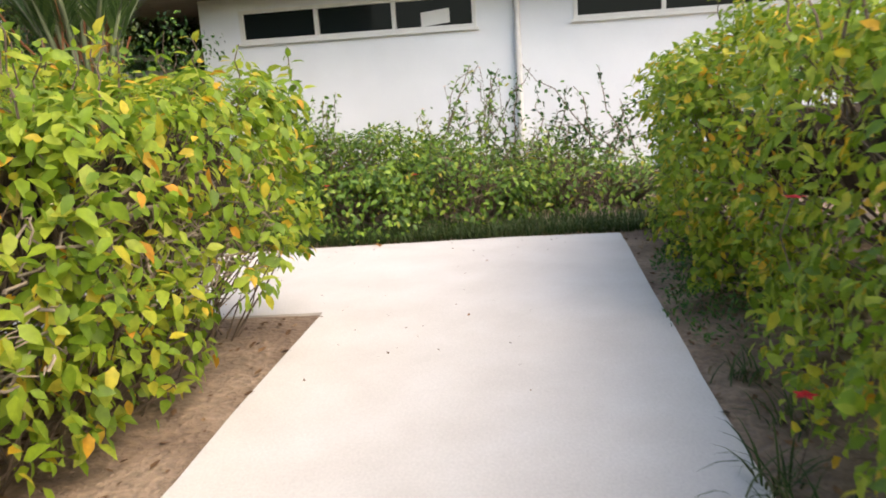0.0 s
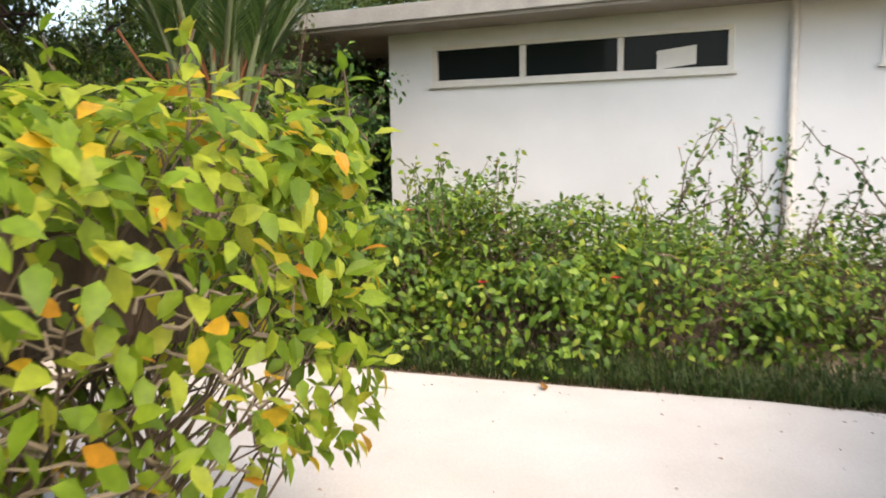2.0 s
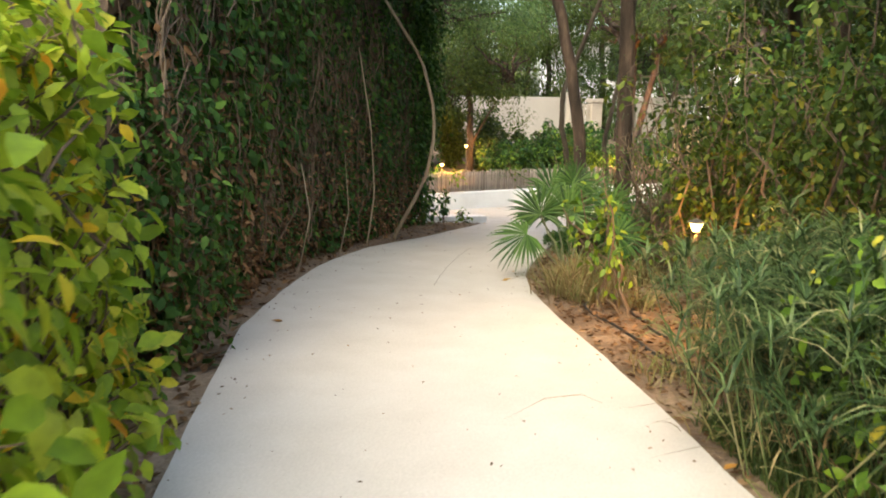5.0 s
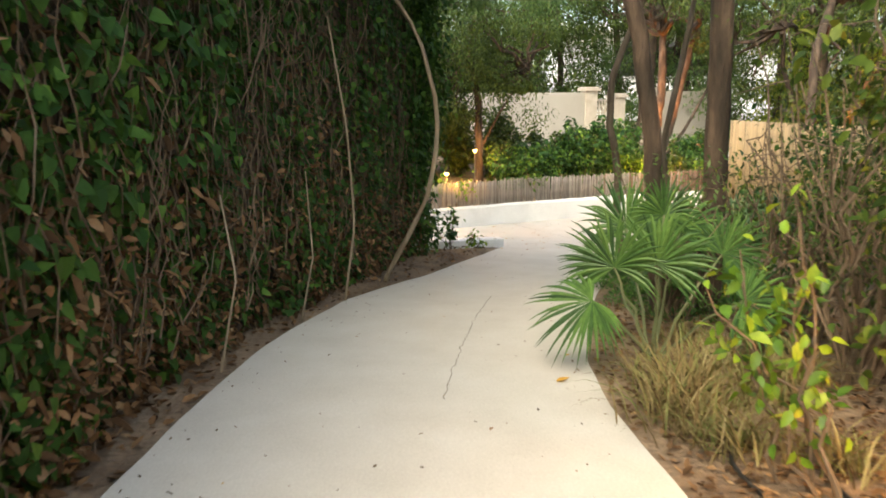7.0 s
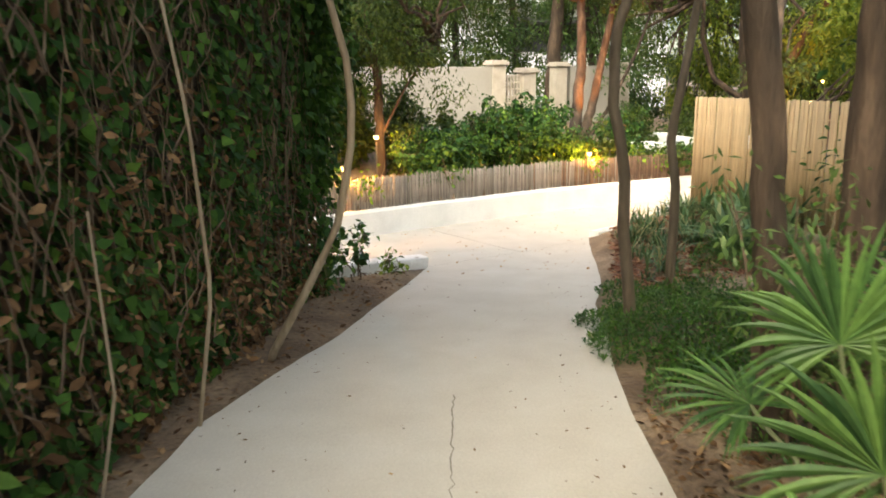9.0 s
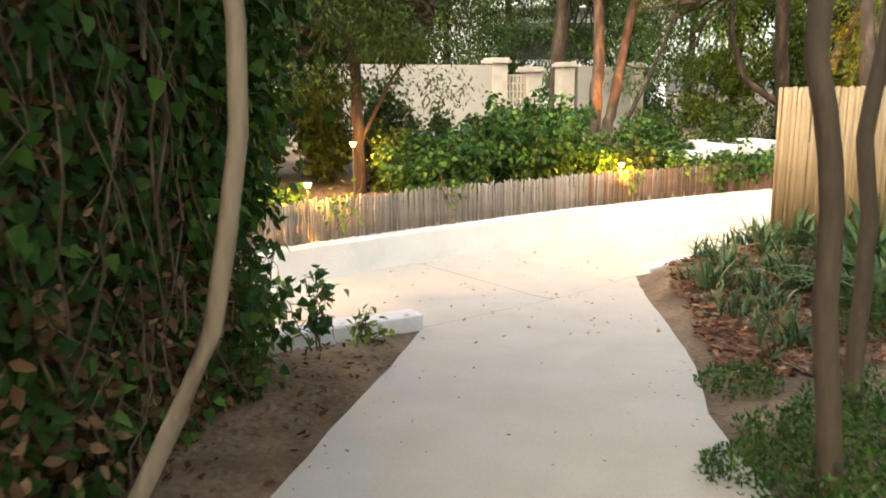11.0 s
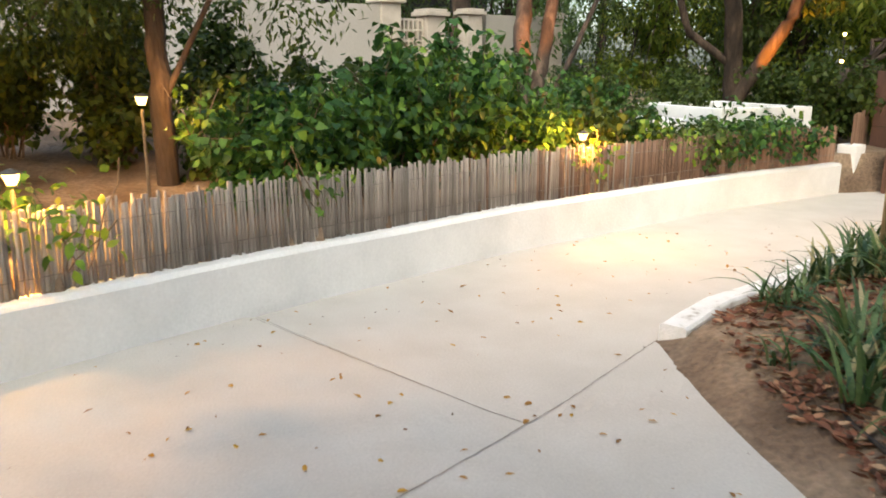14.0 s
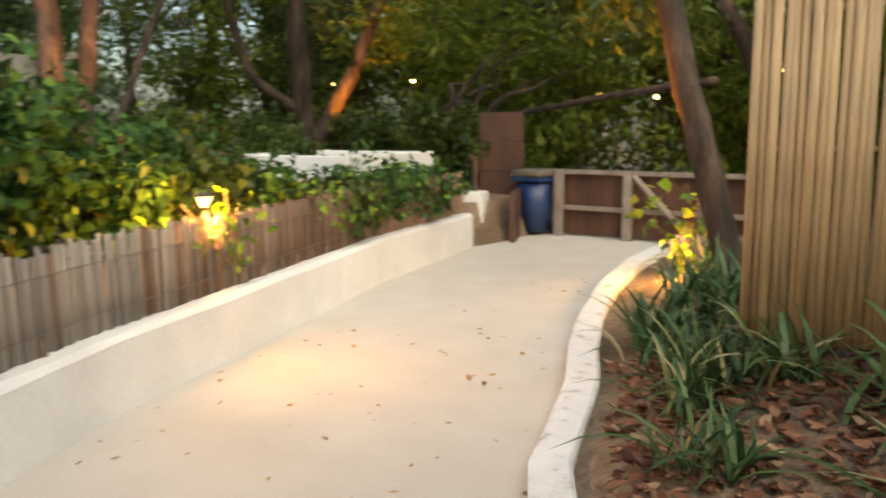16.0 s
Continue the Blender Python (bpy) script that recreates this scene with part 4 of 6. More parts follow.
# ---- hedges and shrubs ----
def bush(name, blocks, n, size, shape, mat, label, category, group="", twigs=120, twig_r=0.006, depth=0.12, lump=0.16, seed=1, droop=0.5, near_leaves=0, near_at=None, twig_mat=None):
    """A bush: foliage on rounded blocks, woody twigs within. The nearest leaves are parts of their own."""
    lo0 = np.min([b[0] for b in blocks], axis=0)
    hi0 = np.max([b[1] for b in blocks], axis=0)
    t = thing(name, (float((lo0[0] + hi0[0]) / 2), float((lo0[1] + hi0[1]) / 2), float(lo0[2])), label, category, group)
    vol = [np.prod(np.subtract(b[1], b[0])) ** (2 / 3) for b in blocks]
    P, O = [], []
    for (lo, hi), w in zip(blocks, vol):
        p, o = skin(lo, hi, int(n * w / sum(vol)), depth=depth, lump=lump, seed=seed)
        keep = np.ones(len(p), bool)
        for lo2, hi2 in blocks:
            if lo2 is not lo:
                keep &= ~np.all((p > arr(*lo2) + 0.25) & (p < arr(*hi2) - 0.25), axis=1)
        P.append(p[keep])
        O.append(o[keep])
    P, O = np.concatenate(P), np.concatenate(O)
    S = rng.uniform(size[0], size[1], len(P))
    if near_leaves:
        order = np.argsort(np.linalg.norm(P - arr(*near_at), axis=1))
        nearest, others = order[:near_leaves], order[near_leaves:]
        me = bpy.data.meshes.new("leaf")
        me.from_pydata([tuple(c) for c in shape[0]], [], shape[1])
        me.materials.append(mat)
        side = unit(np.cross(O, rng.normal(0, 1, O.shape)))
        for k in nearest:
            way = Vector(0.45 * O[k] + 0.75 * side[k] + arr(0, 0, -droop)).normalized()
            face = Vector(0.6 * O[k] + arr(0, 0, 0.7) + rng.normal(0, 0.3, 3))
            xx = way.cross(face).normalized()
            zz = xx.cross(way)
            m = Matrix((xx, way, zz)).transposed().to_4x4()
            m.translation = P[k]
            ob = new("leaf", me)
            ob.parent = t
            ob.matrix_parent_inverse = Matrix.Translation(-Vector(t.location))
            ob.matrix_basis = m @ Matrix.Scale(float(S[k]), 4)
        P, O, S = P[others], O[others], S[others]
    v, f = scatter_leaves(P, O, S, shape, droop)
    tagged(under(array_part("foliage", v, f, mat), t), kind="stuff")
    # dark block added inside each bush to stop light, so leaf gaps stay dark
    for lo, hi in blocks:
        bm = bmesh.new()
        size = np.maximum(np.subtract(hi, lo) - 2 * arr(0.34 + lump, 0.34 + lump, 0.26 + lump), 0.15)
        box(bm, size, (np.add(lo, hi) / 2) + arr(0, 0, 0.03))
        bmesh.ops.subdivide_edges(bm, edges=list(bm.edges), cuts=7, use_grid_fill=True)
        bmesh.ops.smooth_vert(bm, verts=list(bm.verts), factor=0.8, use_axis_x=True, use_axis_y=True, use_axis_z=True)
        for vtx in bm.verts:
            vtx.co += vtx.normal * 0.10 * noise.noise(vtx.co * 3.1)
        under(part("dark_filler", bm, BARK, None, "added dark filler that keeps light out of the leaves"), t)
    if twigs:
        lines = []
        for _ in range(twigs):
            k = rng.integers(0, len(P))
            tip = P[k] - O[k] * 0.04
            foot = arr(P[k][0] - O[k][0] * rng.uniform(0.3, 0.7) + rng.normal(0, 0.15), P[k][1] - O[k][1] * rng.uniform(0.3, 0.7) + rng.normal(0, 0.15), max(lo0[2] - 0.1, P[k][2] - rng.uniform(0.2, 0.9)))
            foot[:2] = np.clip(foot[:2], lo0[:2] + 0.4, np.maximum(lo0[:2] + 0.41, hi0[:2] - 0.6))
            lines.append((wander(foot, tip, 5, 0.04), np.linspace(twig_r * 1.6, twig_r * 0.5, 5)))
        v, f = tubes(lines, 5)
        tagged(under(array_part("twig_mass", v, f, twig_mat or TWIG), t), kind="stuff")
    return t


clipped = bush("hedge", [((0.5, -1.5, 1.30), (2.95, 5.3, 2.78)), ((1.8, 4.0, 1.62), (3.12, 6.48, 2.86)), ((0.4, 4.0, 1.35), (2.3, 5.98, 3.0)), ((-0.45, 4.0, 1.20), (0.8, 5.56, 2.85))], 31000, (0.06, 0.115), OVAL, HEDGE_LEAF,
     "clipped yellow-green hedge with yellowing leaves and bare inner twigs", "hedge", twigs=2600, twig_r=0.0048, depth=0.20, lump=0.17, seed=4, near_leaves=300, near_at=(3.1, 6.2, 2.4))

# bare twigs that show through the hedge's thin middle
hedge_twigs = []
for _ in range(190):
    y = rng.uniform(3.2, 6.1)
    a = arr(rng.uniform(2.82, 2.94), y, rng.uniform(1.7, 2.3))
    b = a + arr(rng.uniform(-0.08, 0.03), rng.uniform(-0.35, 0.35), rng.normal(0.04, 0.08))
    hedge_twigs.append((wander(a, b, 6, 0.02), np.linspace(0.0065, 0.003, 6) * rng.uniform(0.7, 1.4)))
v, f = tubes(hedge_twigs, 5)
tagged(under(array_part("bare_twig_mass", v, f, VINE_BARK), clipped), kind="stuff")


def sprigs(pts, h, n, size, mat, label, group):
    """Upright young shoots that break the top of a clipped hedge."""
    for x, y, z in pts:
        t = thing("hedge_shoot", (x, y, z), label, "shoot", group)
        tip = arr(rng.normal(0, 0.12), rng.normal(0, 0.12), h * rng.uniform(0.6, 1.1))
        ln = wander((0, 0, -0.2), tip, 6, 0.02)
        v, f = tubes([(ln, np.linspace(0.006, 0.003, 6))], 5)
        array_part("stem", v, f, TWIG, t)
        p = along(ln, n) + rng.normal(0, 0.02, (n, 3))
        v, f = scatter_leaves(p, unit(rng.normal(0, 1, (n, 3)) + arr(0, 0, 0.3)), rng.uniform(*size, n), OVAL, 0.1)
        array_part("foliage", v, f, mat, t)


sprigs([(rng.uniform(1.2, 2.95), rng.uniform(2.6, 6.2), 2.78) for _ in range(26)] + [(2.45, 6.2, 2.85), (2.3, 5.5, 2.9), (2.9, 6.45, 2.7)], 0.26, 16, (0.05, 0.10), HEDGE_LEAF, "young leafy shoot on top of the clipped hedge", "hedge shoots")
sprigs([(rng.uniform(5.5, 6.6), rng.uniform(3.0, 9.0), 2.95) for _ in range(40)], 0.32, 18, (0.04, 0.08), HEDGE_LEAF, "young leafy shoot on top of the clipped hedge", "hedge shoots")
bush("hedge", [((5.62, -1.5, 1.35), (8.0, 7.4, 3.05)), ((5.15, 6.4, 1.3), (7.6, 9.3, 2.75))], 52000, (0.045, 0.09), OVAL, HEDGE_LEAF,
     "tall yellow-green hibiscus hedge with a few red flowers", "hedge", twigs=900, depth=0.20, lump=0.24, seed=9)


def flower(x, y, z, mat, r=0.045, name="hibiscus_flower", label="red hibiscus flower on the shrub", group="hibiscus flowers"):
    t = thing(name, (x, y, z), label, "flower", group)
    a = np.linspace(0, 2 * math.pi, 5, endpoint=False)
    way = np.c_[np.cos(a), np.sin(a), np.full(5, 0.35)]
    v, f = blades(np.zeros((5, 3)), way, np.tile(arr(0, 0, 1), (5, 1)), np.full(5, r), HEART)
    array_part("blossom", v, f, mat, t)
    v, f = tubes([(arr((0, 0, 0), (rng.normal(0, 0.03), 0.10, -0.16), (rng.normal(0, 0.04), 0.22, -0.42)), 0.0035)], 5)
    array_part("stalk", v, f, TWIG, t)
    return t


for q in ((5.55, 4.75, 2.20), (5.52, 4.3, 1.62), (5.5, 6.9, 2.75), (1.51, 8.92, 2.17), (1.89, 9.55, 2.10), (0.51, 8.70, 2.23), (2.07, 8.93, 1.70), (2.9, 9.2, 1.75)):
    flower(*q, PETAL)

# shrub border along the bungalow
border = [((-0.1, 8.50, 1.2), (1.6, 10.2, 2.26)), ((1.3, 8.95, 1.2), (2.8, 10.6, 1.98)), ((2.5, 9.35, 1.2), (4.1, 11.0, 1.74)), ((3.8, 9.85, 1.2), (5.4, 11.6, 1.62)), ((-0.9, 9.9, 1.1), (0.8, 11.6, 2.25)), ((1.0, 10.4, 1.2), (3.0, 12.2, 1.75)), ((2.8, 10.9, 1.2), (5.2, 12.6, 1.62))]
for k, b in enumerate(border):
    bush("shrub", [b], (6500, 6000, 4600, 2600, 6000, 4500, 2600)[k], (0.035, 0.09), OVAL, SHRUB_LEAF, "bright green leafy flowering shrub beside the white wall", "shrub", "border shrubs", twigs=(200, 200, 300, 520, 150, 200, 520)[k], lump=0.46, depth=0.26, seed=20 + k)
sprigs([(rng.uniform(-0.2, 1.9), rng.uniform(8.7, 10.0), 2.16) for _ in range(26)] + [(rng.uniform(1.6, 3.8), rng.uniform(9.4, 10.6), 1.85) for _ in range(18)], 0.42, 26, (0.04, 0.08), SHRUB_LEAF, "upright leafy shoot above the green border shrub", "border shoots")
# tall thin shoots before the white wall
for k, (x, y, h, lean) in enumerate(((0.9, 10.2, 1.75, 0.25), (1.25, 10.4, 1.5, 0.3), (2.2, 11.2, 1.55, 0.5), (2.7, 11.3, 1.6, 0.45), (3.1, 11.6, 1.7, 0.25), (3.5, 11.8, 1.65, -0.2), (3.9, 12.0, 1.5, 0.3), (4.3, 12.2, 1.8, 0.8), (4.6, 11.8, 1.45, -0.4), (5.0, 11.6, 1.7, -0.5))):
    t = thing("shrub_shoot", (x, y, 1.17), "thin arching leafy shoot before the white wall", "shrub", "wall shoots")
    lines, pts = [], []
    for j in range(6):
        tip = arr(lean * rng.uniform(0.6, 1.7) + rng.normal(0, 0.3), rng.normal(0, 0.2), h * rng.uniform(0.4, 1.15) - 0.2)
        ln = wander((rng.normal(0, 0.12), rng.normal(0, 0.1), 0), tip, 7, 0.06, -0.2)
        lines.append((ln, np.linspace(0.011, 0.004, 7)))
        pts.append(along(ln, 40)[12:] + rng.normal(0, 0.035, (28, 3)))
    v, f = tubes(lines, 5)
    array_part("stem_mass", v, f, TWIG, t)
    p = np.concatenate(pts)
    v, f = scatter_leaves(p, unit(rng.normal(0, 1, p.shape)), rng.uniform(0.045, 0.09, len(p)), OVAL)
    array_part("leaves", v, f, SHRUB_LEAF if k < 4 else BIG_LEAF, t)
for q in ((2.75, 11.4, 2.55), (3.0, 11.5, 2.35), (3.4, 11.6, 2.6), (2.5, 11.2, 2.3), (3.2, 11.4, 2.75)):
    flower(*q, ORANGE_PETAL, 0.035, "lantana_flower", "small orange flower on a thin shoot", "orange flowers")
# grass verge between path and shrubs
n = 12000
gpt = np.c_[rng.uniform(-0.5, 5.4, n), np.zeros(n)]
gpt[:, 1] = np.interp(gpt[:, 0], (-0.5, 1.5, 2.8, 4.88, 5.4), (8.05, 8.36, 8.62, 9.0, 9.1)) + 0.04 + np.abs(rng.normal(0, 0.35, n))
v, f = strap(np.c_[gpt, ground_z(gpt)], rng.uniform(0, 6.28, n), rng.uniform(0.06, 0.19, n), rng.uniform(0.2, 0.9, n), np.full(n, 0.0055), n, 3)
tagged(array_part("grass", v, f, GRASS), "thin dry grass along the path edge", "grass", kind="stuff")


# ---- date palm with old leaf boots ----
def date_palm(x, y, z):
    t = thing("date_palm", (x, y, z), "young date palm with grey leaf bases and orange fibre", "palm tree")
    bm = bmesh.new()
    cone(bm, 0.27, 0.23, 1.5, (0, 0, 0.75), 18)
    part("trunk", bm, PALM_BOOT, t, smooth=True)
    lines = []
    for k in range(46):
        a, h = k * 2.4, 0.15 + 1.35 * k / 46
        r = 0.25
        lines.append((arr((r * math.cos(a) * 0.8, r * math.sin(a) * 0.8, h), (r * math.cos(a) * 1.12, r * math.sin(a) * 1.12, h + 0.10), (r * math.cos(a) * 1.22, r * math.sin(a) * 1.22, h + 0.2)), (0.06, 0.048, 0.025)))
    for ln in lines:
        v, f = tubes([ln], 6)
        array_part("leaf_boot", v, f, PALM_BOOT, t)
    for k in range(22):
        a = k * 2.399
        out = 0.2 + 0.75 * (k % 6) / 6
        p = [arr(0.16 * math.cos(a), 0.16 * math.sin(a), 1.35)]
        for s in np.linspace(0.15, 1, 8):
            p.append(arr(math.cos(a) * (0.22 + out * 1.9 * s ** 1.6), math.sin(a) * (0.22 + out * 1.9 * s ** 1.6), 1.4 + 2.9 * s - 1.1 * out * s ** 2.4))
        p = np.stack(p)
        v, f = tubes([(p, np.linspace(0.034, 0.007, len(p)) * rng.uniform(0.8, 1.15))], 6)
        fr = array_part("frond", v, f, PETIOLE, t, smooth=True)
        line = along(p, 70)[24:]
        d = unit(np.gradient(line, axis=0))
        sd = unit(np.cross(d, arr(0, 0, 1) + rng.normal(0, 0.05, 3)))
        pts = np.concatenate([line, line])
        way = np.concatenate([d + sd * 0.9 + arr(0, 0, 0.25), d - sd * 0.9 + arr(0, 0, 0.25)])
        tv = SLIP[0] * arr(0.35, 1, 1)
        v, f = blades(pts, way, np.tile(arr(0, 0, 1), (len(pts), 1)), rng.uniform(0.3, 0.45, len(pts)), (tv, SLIP[1]))
        ob = array_part("leaflet_fringe", v, f, FEATHER_LEAF, fr)
    lines = [(wander((rng.normal(0, 0.14), rng.normal(0, 0.14), 1.35), (rng.normal(0, 0.3), rng.normal(0, 0.3), 2.2 + rng.uniform(0, 0.5)), 5, 0.03), 0.012) for _ in range(36)]
    v, f = tubes(lines, 4)
    array_part("fibre", v, f, PALM_FIBRE, t, "orange fibrous strands")
    a = np.linspace(-0.6, 4.6, 14)
    across = 0.11 * np.cos(a)
    ring = np.c_[0.29 + 0.5 * across, -0.12 + 0.85 * across, 1.62 + 0.12 * np.sin(a)]
    ring = np.concatenate([ring, arr((0.27, -0.15, 1.5), (0.24, -0.10, 1.3))])
    v, f = tubes([(ring, np.linspace(0.025, 0.03, len(ring)))], 8)
    array_part("curled_leaf", v, f, PALM_FIBRE, t, "curled orange dry leaf stalk", True)
    return t


date_palm(-0.77, 9.37, 1.05)

# ---- tall ivy-clad hedge beside the ramp ----
IVY_LINE = arr((-0.75, 5.35), (-2.2, 5.02), (-4.14, 4.88), (-5.4, 4.86), (-6.2, 4.88), (-7.4, 4.98), (-8.4, 5.18), (-9.3, 5.36), (-10.2, 5.52), (-10.9, 5.60))
ivy = thing("ivy_hedge", (-6.0, 4.6, 0.6), "tall dark ivy-covered hedge with dead stems and dry leaves", "hedge")
il = along(IVY_LINE, 300)
idn = np.gradient(il, axis=0)
idn /= np.linalg.norm(idn, axis=1)[:, None]
iout = np.stack([idn[:, 1], -idn[:, 0]], -1)
iout *= np.sign(iout[:, 1:])


def ivy_points(n, zlo, zhi, depth, lump=0.12):
    k = rng.integers(0, 300, n)
    u = rng.uniform(zlo, zhi, n)
    z = level(il[k, 0]) + u
    p = np.c_[il[k] + rng.normal(0, 0.03, (n, 2)), z]
    o = np.c_[iout[k], np.full(n, 0.1)]
    off = lump * lumpy(p, 2.2, 33) - np.abs(rng.normal(0, depth, n)) + 0.06 * u / 4
    p[:, :2] += iout[k] * off[:, None]
    return p, o


def ivy_end(n, zlo, zhi):
    """The rounded far end of the hedge."""
    a = rng.uniform(-0.3, math.pi * 0.75, n)
    z = rng.uniform(zlo, zhi, n)
    c = arr(-10.8, 4.95)
    r = 0.68 + rng.normal(0, 0.08, n)
    p = np.c_[c[0] - np.sin(a) * r, c[1] + np.cos(a) * r, level(-10.8) + z]
    return p, np.c_[-np.sin(a), np.cos(a), np.full(n, 0.1)]


p1, o1 = ivy_points(23000, 0.05, 4.3, 0.12)
p2, o2 = ivy_end(4200, 0.05, 4.2)
# loose growth that leans out over the bed at the far end
n3 = 3600
p3 = np.c_[rng.normal(-10.75, 0.42, n3), np.zeros(n3), level(-10.8) + rng.uniform(1.1, 4.2, n3)]
p3[:, 1] = 5.55 + np.abs(rng.normal(0, 0.17, n3)) * (0.5 + 0.6 * np.clip((p3[:, 2] - 1.3) / 1.2, 0, 1)) + 0.12 * lumpy(p3, 4.0, 35)
o3 = unit(np.c_[rng.normal(-0.3, 0.5, n3), np.full(n3, 0.8), np.full(n3, 0.1)])
p, o = np.concatenate([p1, p2, p3]), np.concatenate([o1, o2, o3])
v, f = scatter_leaves(p, o, rng.uniform(0.05, 0.11, len(p)), HEART, 0.8)
tagged(under(array_part("ivy_foliage", v, f, IVY_LEAF), ivy), kind="stuff")
p, o = ivy_points(8500, 0.0, 1.5, 0.08)
p[:, 2] = level(p[:, 0]) + np.abs(rng.normal(0, 1.0, len(p)))
v, f = scatter_leaves(p, o, rng.uniform(0.035, 0.09, len(p)), CURLED, 0.5, 1.4)
tagged(under(array_part("dry_foliage", v, f, DRY_LEAF), ivy), kind="stuff")
lines = []
for _ in range(850):
    k = rng.integers(0, 298)
    z0 = rng.uniform(0, 2.6)
    off = rng.uniform(-0.13, 0.09)
    b = il[k] + iout[k] * off
    e = il[min(299, max(0, k + rng.integers(-26, 26)))] + iout[k] * (off + rng.normal(0, 0.06))
    h = rng.uniform(0.4, 1.5)
    lines.append((wander((*b, level(b[0]) + z0), (*e, level(e[0]) + z0 + h), 6, 0.04), np.linspace(0.006, 0.002, 6) * rng.uniform(0.5, 1.4)))
v, f = tubes(lines, 5)
tagged(under(array_part("stem_tangle", v, f, TWIG), ivy), kind="stuff")
# the broadest leaves, green above and dry below, on the stretch that the path passes closest
for shape, mat, count, zmid, zdev, low, high in ((HEART, IVY_LEAF, 190, 1.7, 0.75, 0.09, 0.15), (CURLED, DRY_LEAF, 110, 0.75, 0.6, 0.08, 0.14)):
    me = bpy.data.meshes.new("leaf")
    me.from_pydata([tuple(c) for c in shape[0]], [], shape[1])
    me.materials.append(mat)
    for _ in range(count):
        k = int(rng.integers(20, 170))
        z = max(0.08, rng.normal(zmid, zdev))
        at = np.r_[il[k], level(il[k, 0]) + z]
        out = np.r_[iout[k], 0.1]
        at = at + out * (0.03 + 0.10 * float(lumpy(at[None], 2.2, 33)[0]) + 0.06 * z / 4)
        way = Vector(0.3 * out + rng.normal(0, 0.4, 3) + arr(0, 0, -0.8)).normalized()
        face = Vector(out + arr(0, 0, 0.3) + rng.normal(0, 0.35, 3))
        xx = way.cross(face).normalized()
        m = Matrix((xx, way, xx.cross(way))).transposed().to_4x4()
        m.translation = at
        ob = new("leaf", me)
        ob.parent = ivy
        ob.matrix_parent_inverse = Matrix.Translation(-Vector(ivy.location))
        ob.matrix_basis = m @ Matrix.Scale(float(rng.uniform(low, high)), 4)
# dark filler: an uneven mass added so nothing shows through the hedge
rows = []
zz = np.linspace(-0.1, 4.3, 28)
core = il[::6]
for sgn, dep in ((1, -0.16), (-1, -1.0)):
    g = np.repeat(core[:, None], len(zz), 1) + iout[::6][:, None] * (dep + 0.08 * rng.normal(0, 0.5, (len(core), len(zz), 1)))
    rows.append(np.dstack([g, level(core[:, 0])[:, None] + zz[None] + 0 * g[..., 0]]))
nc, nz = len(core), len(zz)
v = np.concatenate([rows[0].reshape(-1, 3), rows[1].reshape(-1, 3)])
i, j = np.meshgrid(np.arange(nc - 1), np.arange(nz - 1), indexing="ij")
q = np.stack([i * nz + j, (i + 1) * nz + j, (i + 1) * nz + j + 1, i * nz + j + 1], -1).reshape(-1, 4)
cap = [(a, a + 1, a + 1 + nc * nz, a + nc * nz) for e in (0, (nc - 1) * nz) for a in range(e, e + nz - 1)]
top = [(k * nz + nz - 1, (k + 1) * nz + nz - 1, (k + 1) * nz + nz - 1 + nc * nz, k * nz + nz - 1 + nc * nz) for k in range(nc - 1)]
under(array_part("dark_filler", v, np.concatenate([q, q + nc * nz, cap, top]), BARK), ivy)
# pale leaning vine stems
for pts, r in ((((-8.73, 5.42, 0.36), (-8.5, 5.49, 0.55), (-8.4, 5.80, 1.10), (-8.35, 5.98, 1.48), (-8.3, 6.08, 2.02), (-8.3, 6.08, 2.4), (-8.3, 5.9, 3.1), (-8.1, 5.4, 3.9)), 0.030),
               (((-7.35, 5.25, 0.5), (-7.3, 5.38, 1.3), (-7.2, 5.35, 2.2), (-7.2, 5.2, 3.2)), 0.012),
               (((-6.3, 5.1, 0.6), (-6.2, 5.25, 1.2), (-6.25, 5.2, 1.9)), 0.008), (((-4.6, 5.05, 0.78), (-4.55, 5.2, 1.4), (-4.62, 5.1, 1.9)), 0.008)):
    v, f = tubes([(along(arr(*pts), 16), np.linspace(r, r * 0.65, 16))], 9)
    under(array_part("vine_stem", v, f, VINE_BARK, None, "", True), ivy)
# mixed dim bush between the bright hedge and the ivy
bush("shrub", [((-1.6, 4.4, 1.0), (0.1, 5.5, 2.7))], 3000, (0.04, 0.09), OVAL, IVY_LEAF, "dim straggling bush with dry leaves by the ivy", "shrub", twigs=300, seed=61)


